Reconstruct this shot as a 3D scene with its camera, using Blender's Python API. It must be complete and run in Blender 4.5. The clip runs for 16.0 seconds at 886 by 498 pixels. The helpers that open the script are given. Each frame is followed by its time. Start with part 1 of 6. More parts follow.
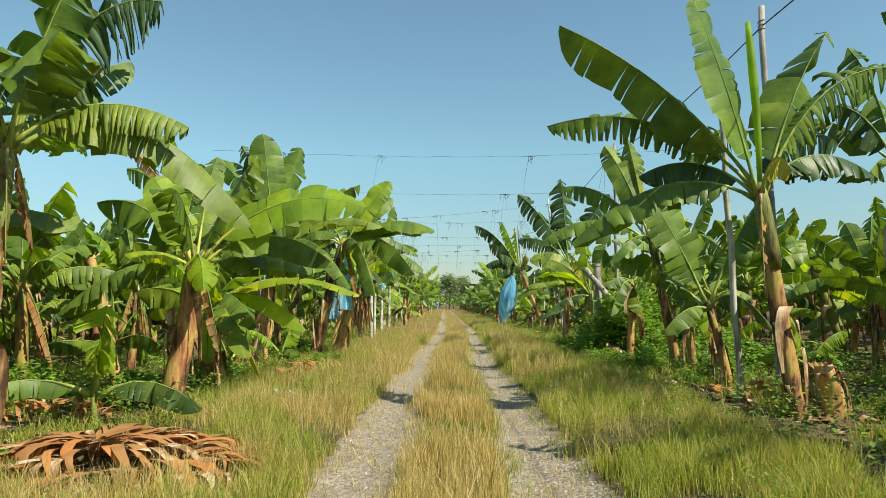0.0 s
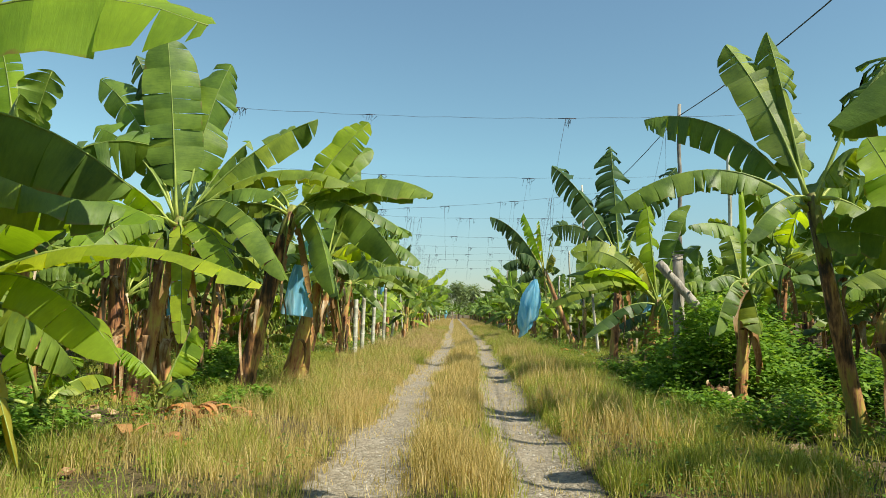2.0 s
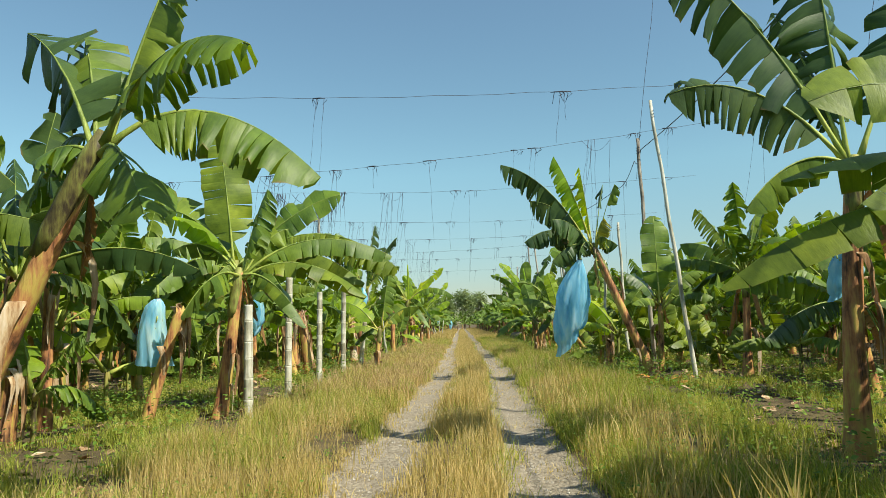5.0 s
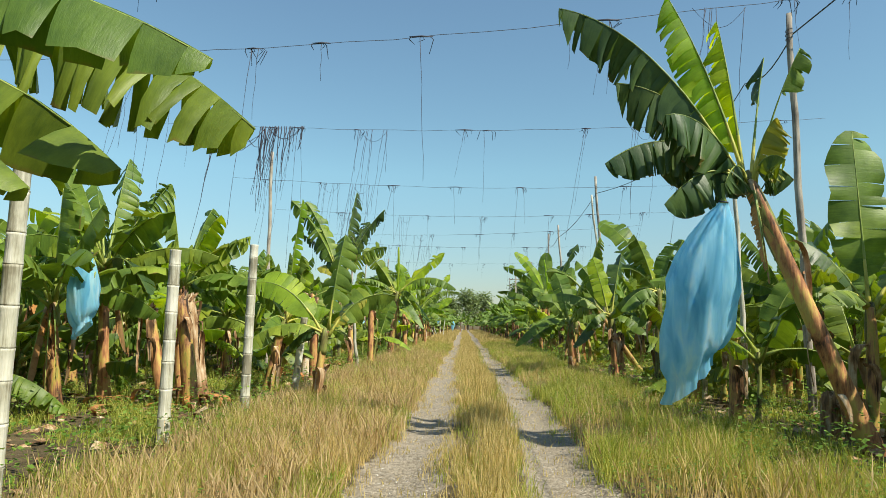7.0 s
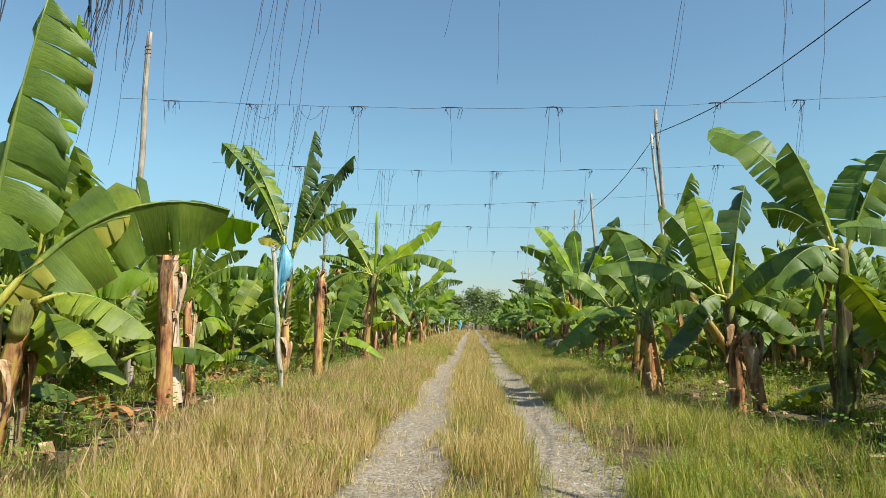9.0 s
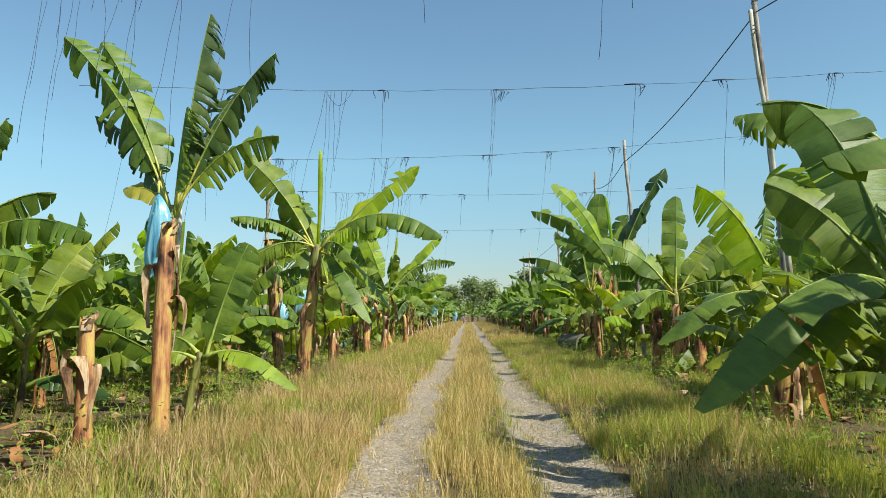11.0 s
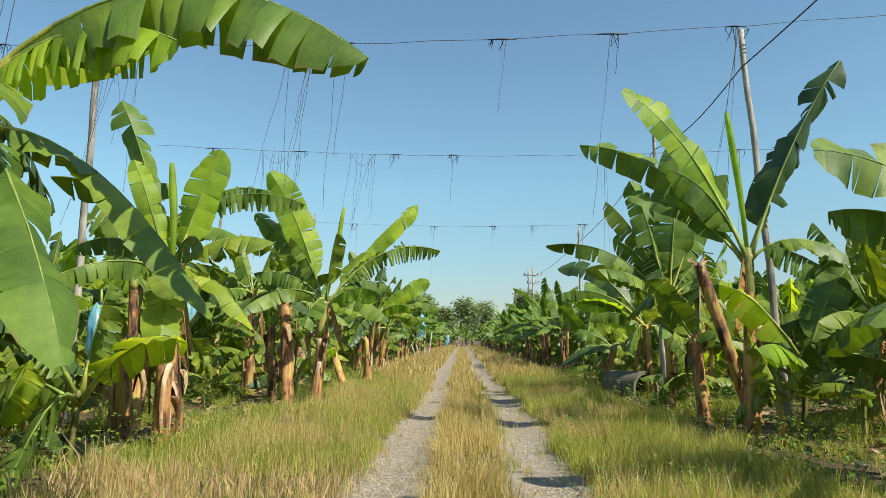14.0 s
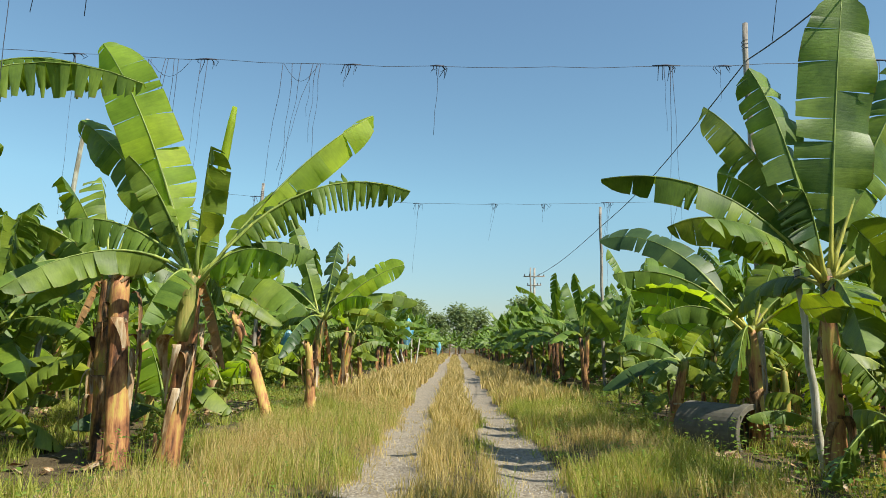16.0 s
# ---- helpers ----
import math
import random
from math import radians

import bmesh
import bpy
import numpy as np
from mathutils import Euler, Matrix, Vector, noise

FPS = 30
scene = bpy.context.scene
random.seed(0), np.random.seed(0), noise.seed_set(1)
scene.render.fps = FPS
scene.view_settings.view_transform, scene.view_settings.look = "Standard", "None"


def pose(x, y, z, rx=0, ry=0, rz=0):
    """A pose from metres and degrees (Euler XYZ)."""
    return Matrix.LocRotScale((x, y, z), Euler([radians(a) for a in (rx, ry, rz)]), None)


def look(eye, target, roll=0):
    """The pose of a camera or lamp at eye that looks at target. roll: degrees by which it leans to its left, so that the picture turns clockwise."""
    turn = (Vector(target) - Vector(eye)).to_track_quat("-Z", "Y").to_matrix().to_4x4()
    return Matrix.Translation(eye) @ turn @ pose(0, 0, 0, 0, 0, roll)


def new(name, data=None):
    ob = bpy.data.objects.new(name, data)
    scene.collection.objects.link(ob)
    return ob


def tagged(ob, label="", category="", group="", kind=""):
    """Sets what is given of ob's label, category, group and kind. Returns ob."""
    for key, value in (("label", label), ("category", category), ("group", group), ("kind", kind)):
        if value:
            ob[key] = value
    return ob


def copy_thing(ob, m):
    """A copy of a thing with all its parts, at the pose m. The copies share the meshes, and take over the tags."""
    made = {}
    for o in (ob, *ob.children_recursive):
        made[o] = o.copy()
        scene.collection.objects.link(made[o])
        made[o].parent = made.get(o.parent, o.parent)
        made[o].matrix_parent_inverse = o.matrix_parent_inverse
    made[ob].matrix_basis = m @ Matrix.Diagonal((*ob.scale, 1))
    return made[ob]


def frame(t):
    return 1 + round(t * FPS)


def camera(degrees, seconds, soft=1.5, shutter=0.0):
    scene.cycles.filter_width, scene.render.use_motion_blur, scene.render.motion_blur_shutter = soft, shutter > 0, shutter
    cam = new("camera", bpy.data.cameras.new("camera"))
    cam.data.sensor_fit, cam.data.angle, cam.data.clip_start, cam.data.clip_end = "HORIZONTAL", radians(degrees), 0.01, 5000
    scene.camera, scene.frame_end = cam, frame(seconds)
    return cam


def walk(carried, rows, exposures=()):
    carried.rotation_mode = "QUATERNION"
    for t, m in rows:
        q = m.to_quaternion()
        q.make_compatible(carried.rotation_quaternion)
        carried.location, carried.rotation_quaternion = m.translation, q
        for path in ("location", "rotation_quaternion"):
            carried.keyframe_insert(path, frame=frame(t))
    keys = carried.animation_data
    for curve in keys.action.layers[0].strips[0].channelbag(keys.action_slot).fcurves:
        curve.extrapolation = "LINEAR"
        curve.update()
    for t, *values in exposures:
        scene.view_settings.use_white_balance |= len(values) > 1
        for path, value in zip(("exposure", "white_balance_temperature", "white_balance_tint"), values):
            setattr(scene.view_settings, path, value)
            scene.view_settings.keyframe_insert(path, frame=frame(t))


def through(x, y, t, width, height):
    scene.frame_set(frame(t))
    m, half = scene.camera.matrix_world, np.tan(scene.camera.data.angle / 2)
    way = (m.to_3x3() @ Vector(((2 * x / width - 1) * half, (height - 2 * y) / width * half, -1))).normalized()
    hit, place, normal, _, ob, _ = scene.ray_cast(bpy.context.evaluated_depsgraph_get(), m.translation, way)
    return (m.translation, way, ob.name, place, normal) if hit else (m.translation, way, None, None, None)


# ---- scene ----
# The drive: seconds, x, y, z, yaw, pitch, roll
cam = camera(67.0, 16.0, 0.7)
PATH = [
    (0.0, -0.254, 0.000, 1.478, 0.42, 4.79, 0.31),
    (0.5, -0.237, 1.480, 1.466, 0.68, 4.97, -0.07),
    (1.0, -0.221, 3.014, 1.438, 1.08, 5.18, -0.58),
    (1.5, -0.203, 4.576, 1.422, 1.22, 5.43, -1.02),
    (2.0, -0.169, 6.148, 1.449, 1.23, 5.54, -1.04),
    (2.5, -0.098, 7.800, 1.445, 0.16, 5.82, -0.85),
    (3.0, -0.007, 9.433, 1.451, 0.39, 6.06, -0.37),
    (3.5, 0.059, 11.120, 1.451, 0.72, 6.29, 1.04),
    (4.0, 0.089, 12.870, 1.434, 1.21, 6.61, 2.43),
    (4.2, 0.101, 13.603, 1.425, 1.37, 6.65, 2.48),
    (6.3, -0.033, 22.272, 1.513, 3.00, 6.01, -0.29),
    (6.5, -0.027, 23.190, 1.521, 3.08, 6.04, -0.56),
    (7.0, -0.018, 25.488, 1.485, 2.06, 6.45, -0.52),
    (7.5, -0.010, 27.767, 1.446, 2.72, 6.62, -0.71),
    (8.0, -0.016, 29.946, 1.420, 2.47, 6.38, -0.86),
    (8.5, 0.042, 32.077, 1.408, 2.09, 6.03, -0.76),
    (9.0, 0.102, 34.136, 1.348, 2.79, 6.45, -0.73),
    (9.2, 0.128, 34.906, 1.360, 2.81, 6.64, -0.88),
    (11.3, 0.071, 42.666, 1.438, 2.56, 5.68, 0.37),
    (11.5, 0.072, 43.369, 1.437, 2.71, 5.86, 0.32),
    (12.0, 0.079, 45.072, 1.439, 1.32, 6.24, 0.43),
    (12.5, 0.081, 46.759, 1.445, 2.09, 6.62, 0.33),
    (13.0, 0.066, 48.399, 1.423, 2.38, 6.82, 0.09),
    (13.5, 0.062, 49.966, 1.458, 2.24, 7.28, -0.03),
    (14.0, 0.050, 51.558, 1.449, 1.92, 7.70, -0.45),
    (14.5, 0.062, 53.180, 1.463, 2.03, 7.70, -0.62),
    (15.0, 0.089, 54.851, 1.452, 1.69, 7.40, -0.67),
    (15.5, 0.111, 56.542, 1.461, 1.66, 7.79, -0.68),
    (16.0, 0.125, 58.252, 1.468, 1.37, 8.37, -0.99),
]
walk(cam, [(t, pose(x, y, z, 90 + pitch, roll, yaw)) for t, x, y, z, yaw, pitch, roll in PATH],
     exposures=((0.0, 0.53, 6850, 6), (4.2, 0.53, 6850, 6), (7.0, 0.53, 6700, 8), (9.0, 0.53, 6500, 10), (16.0, 0.53, 6500, 10)))

# Sun from the right of the track, clear morning sky
SUN_TO = Vector((0.56, -0.38, 0.74)).normalized()
world = bpy.data.worlds.new("sky")
scene.world = world
world.use_nodes = True
wn = world.node_tree.nodes
sky = wn.new("ShaderNodeTexSky")
sky.sky_type, sky.sun_disc = "NISHITA", False
sky.sun_elevation = math.asin(SUN_TO.z)
sky.sun_rotation = math.atan2(SUN_TO.x, SUN_TO.y)
sky.air_density, sky.dust_density, sky.ozone_density = 1.0, 0.3, 3.0
wn["Background"].inputs["Strength"].default_value = 0.131
# the haze of the day: a paler, cyan band low down, dimmer than the clear model
wl = world.node_tree.links
wtc, wsep, wramp, wmul = wn.new("ShaderNodeTexCoord"), wn.new("ShaderNodeSeparateXYZ"), wn.new("ShaderNodeValToRGB"), wn.new("ShaderNodeMix")
wl.new(wtc.outputs["Generated"], wsep.inputs[0])
wl.new(wsep.outputs["Z"], wramp.inputs["Fac"])
wmul.data_type, wmul.blend_type = "RGBA", "MULTIPLY"
wmul.inputs["Factor"].default_value = 1.0
for el, (p, c) in zip([wramp.color_ramp.elements[0], wramp.color_ramp.elements[1], wramp.color_ramp.elements.new(0.5)],
                      ((0.0, (0.475, 0.455, 0.465, 1)), (0.55, (0.96, 1.46, 1.115, 1)), (0.22, (0.79, 0.93, 0.79, 1)))):
    el.position, el.color = p, c
wl.new(sky.outputs[0], wmul.inputs["A"])
wl.new(wramp.outputs["Color"], wmul.inputs["B"])
wl.new(wmul.outputs["Result"], wn["Background"].inputs["Color"])
sun = new("sun", bpy.data.lights.new("sun", "SUN"))
sun.data.energy, sun.data.angle, sun.data.color = 5.0, radians(0.53), (1.0, 0.94, 0.82)
sun.matrix_world = look(SUN_TO * 50, (0, 0, 0))

# ---- materials ----
def material(name):
    m = bpy.data.materials.new(name)
    m.use_nodes = True
    nt = m.node_tree
    return m, nt.nodes, nt.links, nt.nodes["Principled BSDF"]


def ramp(n, l, fac, stops, interpolation="LINEAR"):
    r = n.new("ShaderNodeValToRGB")
    r.color_ramp.interpolation = interpolation
    e = r.color_ramp.elements
    while len(e) < len(stops):
        e.new(0.5)
    for el, (p, c) in zip(e, stops):
        el.position, el.color = p, (*c, 1)
    l.new(fac, r.inputs["Fac"])
    return r.outputs["Color"]


def noise_tex(n, l, vector, scale, detail=4.0, rough=0.6, distort=0.0):
    t = n.new("ShaderNodeTexNoise")
    t.inputs["Scale"].default_value, t.inputs["Detail"].default_value = scale, detail
    t.inputs["Roughness"].default_value, t.inputs["Distortion"].default_value = rough, distort
    if vector is not None:
        l.new(vector, t.inputs["Vector"])
    return t.outputs["Fac"]


def mapped(n, l, vector, scale):
    m = n.new("ShaderNodeMapping")
    m.inputs["Scale"].default_value = scale
    l.new(vector, m.inputs["Vector"])
    return m.outputs["Vector"]


def mix(n, l, fac, a, b, kind="MIX"):
    m = n.new("ShaderNodeMix")
    m.data_type, m.blend_type = "RGBA", kind
    for sock, v in ((m.inputs["Factor"], fac), (m.inputs["A"], a), (m.inputs["B"], b)):
        if isinstance(v, (int, float)):
            sock.default_value = v
        elif isinstance(v, tuple):
            sock.default_value = (*v, 1)
        else:
            l.new(v, sock)
    return m.outputs["Result"]


def maths(n, l, op, a, b=0.0, clamp=False):
    m = n.new("ShaderNodeMath")
    m.operation, m.use_clamp = op, clamp
    for sock, v in zip(m.inputs, (a, b)):
        if isinstance(v, (int, float)):
            sock.default_value = v
        else:
            l.new(v, sock)
    return m.outputs[0]


def bump(n, l, b, height, strength, distance):
    u = n.new("ShaderNodeBump")
    u.inputs["Strength"].default_value, u.inputs["Distance"].default_value = strength, distance
    l.new(height, u.inputs["Height"])
    l.new(u.outputs["Normal"], b.inputs["Normal"])


def offset_by_object(n, l):
    """Object coordinates shifted by a random amount for each object."""
    tc, oi, add = n.new("ShaderNodeTexCoord"), n.new("ShaderNodeObjectInfo"), n.new("ShaderNodeVectorMath")
    sc = maths(n, l, "MULTIPLY", oi.outputs["Random"], 37.0)
    l.new(tc.outputs["Object"], add.inputs[0])
    l.new(sc, add.inputs[1])
    return add.outputs[0], oi.outputs["Random"]


def leaf_material(name, lo, hi, glow, through=0.35, rough=0.5, brown=(0.20, 0.12, 0.045)):
    """Banana blade: fine parallel veins, pale streaks, browned torn edges, light shining through."""
    m, n, l, b = material(name)
    uv = n.new("ShaderNodeUVMap")
    sep = n.new("ShaderNodeSeparateXYZ")
    l.new(uv.outputs["UV"], sep.inputs[0])
    vec, rnd = offset_by_object(n, l)
    veins = noise_tex(n, l, mapped(n, l, uv.outputs["UV"], (2.0, 70.0, 1.0)), 1.0, 4.0, 0.75)
    blot = noise_tex(n, l, vec, 2.6, 5.0)
    mixv = maths(n, l, "ADD", maths(n, l, "MULTIPLY", veins, 0.30), maths(n, l, "MULTIPLY", blot, 0.70))
    base = ramp(n, l, mixv, ((0.30, lo), (0.70, hi)))
    tint = ramp(n, l, rnd, ((0.0, (0.84, 0.92, 0.80)), (0.6, (1.0, 1.0, 1.0)), (1.0, (1.25, 1.08, 0.72))))
    base = mix(n, l, 1.0, base, tint, "MULTIPLY")
    geo = n.new("ShaderNodeNewGeometry")
    strip = ramp(n, l, geo.outputs["Random Per Island"], ((0.0, (0.70, 0.76, 0.74)), (0.5, (1.0, 1.0, 1.0)), (0.9, (1.22, 1.15, 0.95)), (1.0, (1.55, 1.28, 0.80))))
    base = mix(n, l, 1.0, base, strip, "MULTIPLY")
    edge = maths(n, l, "ADD", sep.outputs["X"], maths(n, l, "MULTIPLY", maths(n, l, "SUBTRACT", noise_tex(n, l, vec, 5.0, 5.0), 0.5), 0.55))
    worn = maths(n, l, "MULTIPLY", maths(n, l, "SUBTRACT", edge, 0.97), 9.0, True)
    base = mix(n, l, maths(n, l, "MULTIPLY", worn, 0.75), base, brown)
    l.new(base, b.inputs["Base Color"])
    rr = maths(n, l, "ADD", maths(n, l, "MULTIPLY", blot, 0.22), rough - 0.10)
    l.new(rr, b.inputs["Roughness"])
    b.inputs["Specular IOR Level"].default_value = 0.32
    bump(n, l, b, veins, 0.35, 0.010)
    tr, sh = n.new("ShaderNodeBsdfTranslucent"), n.new("ShaderNodeMixShader")
    l.new(mix(n, l, 1.0, base, glow, "MULTIPLY"), tr.inputs["Color"])
    sh.inputs["Fac"].default_value = through
    l.new(b.outputs[0], sh.inputs[1])
    l.new(tr.outputs[0], sh.inputs[2])
    l.new(sh.outputs[0], n["Material Output"].inputs["Surface"])
    return m


LEAF = leaf_material("leaf", (0.044, 0.088, 0.016), (0.188, 0.278, 0.042), (2.4, 2.3, 0.6), 0.21, 0.46)
# the bright and dark tones also stand in for sunlit and shaded blades
LEAF_YOUNG_BRIGHT = leaf_material("leaf_young_bright", (0.14, 0.22, 0.025), (0.32, 0.45, 0.045), (2.3, 2.2, 0.6), 0.46)
LEAF_OLD_DARK = leaf_material("leaf_old_dark", (0.028, 0.060, 0.022), (0.085, 0.145, 0.045), (2.2, 2.0, 0.9), 0.2, 0.4)
LEAF_YELLOW = leaf_material("leaf_yellow", (0.26, 0.27, 0.04), (0.40, 0.38, 0.07), (1.6, 1.5, 0.8), 0.35)
LEAF_DRY = leaf_material("leaf_dry", (0.20, 0.10, 0.04), (0.50, 0.29, 0.13), (1.3, 1.1, 0.8), 0.2, 0.75, (0.12, 0.07, 0.03))


def fibre_material(name, stops, rough=0.6, along=(9.0, 9.0, 0.9), spec=0.35, blotch=3.0):
    """Upright fibres and stained patches, as on a banana trunk."""
    m, n, l, b = material(name)
    vec, rnd = offset_by_object(n, l)
    fib = noise_tex(n, l, mapped(n, l, vec, along), 2.2, 6.0, 0.65, 0.3)
    big = noise_tex(n, l, mapped(n, l, vec, (1.4, 1.4, 0.7)), blotch, 4.0, 0.6)
    fac = maths(n, l, "ADD", maths(n, l, "MULTIPLY", fib, 0.8), maths(n, l, "MULTIPLY", big, 1.05))
    fac = maths(n, l, "SUBTRACT", fac, 0.36)
    fac = maths(n, l, "ADD", fac, maths(n, l, "MULTIPLY", maths(n, l, "SUBTRACT", rnd, 0.5), 0.16))
    l.new(ramp(n, l, fac, stops), b.inputs["Base Color"])
    l.new(maths(n, l, "ADD", maths(n, l, "MULTIPLY", fib, 0.3), rough - 0.15), b.inputs["Roughness"])
    b.inputs["Specular IOR Level"].default_value = spec
    bump(n, l, b, fib, 0.6, 0.02)
    return m


STEM = fibre_material("trunk", ((0.36, (0.030, 0.019, 0.013)), (0.48, (0.155, 0.075, 0.032)), (0.57, (0.361, 0.185, 0.076)), (0.66, (0.430, 0.299, 0.067)), (0.78, (0.224, 0.246, 0.057))))
STEM_RED = fibre_material("trunk_red", ((0.36, (0.057, 0.030, 0.020)), (0.47, (0.262, 0.112, 0.050)), (0.59, (0.451, 0.224, 0.090)), (0.72, (0.508, 0.378, 0.100))))
STEM_GREEN = fibre_material("trunk_green", ((0.38, (0.045, 0.034, 0.016)), (0.52, (0.145, 0.135, 0.038)), (0.66, (0.21, 0.245, 0.055)), (0.8, (0.33, 0.30, 0.085))))
PETIOLE = fibre_material("petiole", ((0.35, (0.16, 0.22, 0.04)), (0.6, (0.31, 0.38, 0.075)), (0.8, (0.44, 0.46, 0.11))), 0.45)
MIDRIB = fibre_material("midrib", ((0.35, (0.11, 0.165, 0.03)), (0.6, (0.21, 0.28, 0.055)), (0.8, (0.30, 0.35, 0.08))), 0.5)
PETIOLE_YELLOW = fibre_material("petiole_yellow", ((0.35, (0.27, 0.28, 0.045)), (0.6, (0.46, 0.44, 0.085)), (0.8, (0.58, 0.55, 0.16))), 0.45)
DRY = fibre_material("dry_sheath", ((0.35, (0.064, 0.037, 0.020)), (0.52, (0.258, 0.147, 0.069)), (0.66, (0.460, 0.340, 0.202)), (0.8, (0.570, 0.478, 0.350))), 0.8, spec=0.15)
BAMBOO = fibre_material("bamboo", ((0.36, (0.216, 0.198, 0.135)), (0.55, (0.450, 0.441, 0.342)), (0.75, (0.594, 0.585, 0.495))), 0.55, (14.0, 14.0, 0.6))
TIMBER = fibre_material("timber", ((0.36, (0.105, 0.09, 0.075)), (0.55, (0.26, 0.23, 0.185)), (0.75, (0.42, 0.38, 0.31))), 0.75, (16.0, 16.0, 0.5))

# ---- mesh helpers ----
def link_mesh(name, verts, faces, materials, parent=None, label="", uvs=None, slots=None, smooth=True):
    me = bpy.data.meshes.new(name)
    me.from_pydata([tuple(v) for v in verts], [], faces)
    for m in materials if isinstance(materials, (list, tuple)) else [materials]:
        me.materials.append(m)
    if slots is not None:
        me.polygons.foreach_set("material_index", slots)
    if smooth:
        me.polygons.foreach_set("use_smooth", [True] * len(me.polygons))
    if uvs is not None:
        layer = me.uv_layers.new(name="UVMap")
        idx = np.zeros(len(me.loops), dtype=np.int32)
        me.loops.foreach_get("vertex_index", idx)
        layer.data.foreach_set("uv", np.asarray(uvs, dtype=np.float32)[idx].ravel())
    me.update()
    ob = new(name, me)
    if parent is not None:
        ob.parent = parent
    if label:
        tagged(ob, label)
    return ob


def part(name, bm, mat, parent, label=""):
    me = bpy.data.meshes.new(name)
    bm.to_mesh(me)
    bm.free()
    me.materials.append(mat)
    ob = new(name, me)
    ob.parent = parent
    if label:
        tagged(ob, label)
    return ob


def thing(name, label, category, where=(0, 0, 0), group="", turn=0.0):
    ob = tagged(new(name), label, category, group)
    ob.location, ob.rotation_euler = where, (0, 0, radians(turn))
    ob.empty_display_size = 0.2
    return ob


def tube(points, radii, sides=8, cap=True, squash=1.0):
    """Verts and faces of a tube along points."""
    pts = [Vector(p) for p in points]
    verts, faces = [], []
    for i, p in enumerate(pts):
        t = (pts[min(i + 1, len(pts) - 1)] - pts[max(i - 1, 0)]).normalized()
        ref = Vector((0, 1, 0)) if abs(t.z) > 0.8 else Vector((0, 0, 1))
        s = t.cross(ref).normalized()
        u = s.cross(t)
        for k in range(sides):
            a = 2 * math.pi * k / sides
            verts.append(p + (s * math.cos(a) + u * math.sin(a) * squash) * radii[i])
    for i in range(len(pts) - 1):
        for k in range(sides):
            a, b = i * sides + k, i * sides + (k + 1) % sides
            faces.append((a, b, b + sides, a + sides))
    if cap:
        faces.append(tuple(range(sides - 1, -1, -1)))
        faces.append(tuple(range((len(pts) - 1) * sides, len(pts) * sides)))
    return verts, faces


def bezier(a, c, b, s):
    return a * (1 - s) ** 2 + c * (2 * s * (1 - s)) + b * s ** 2


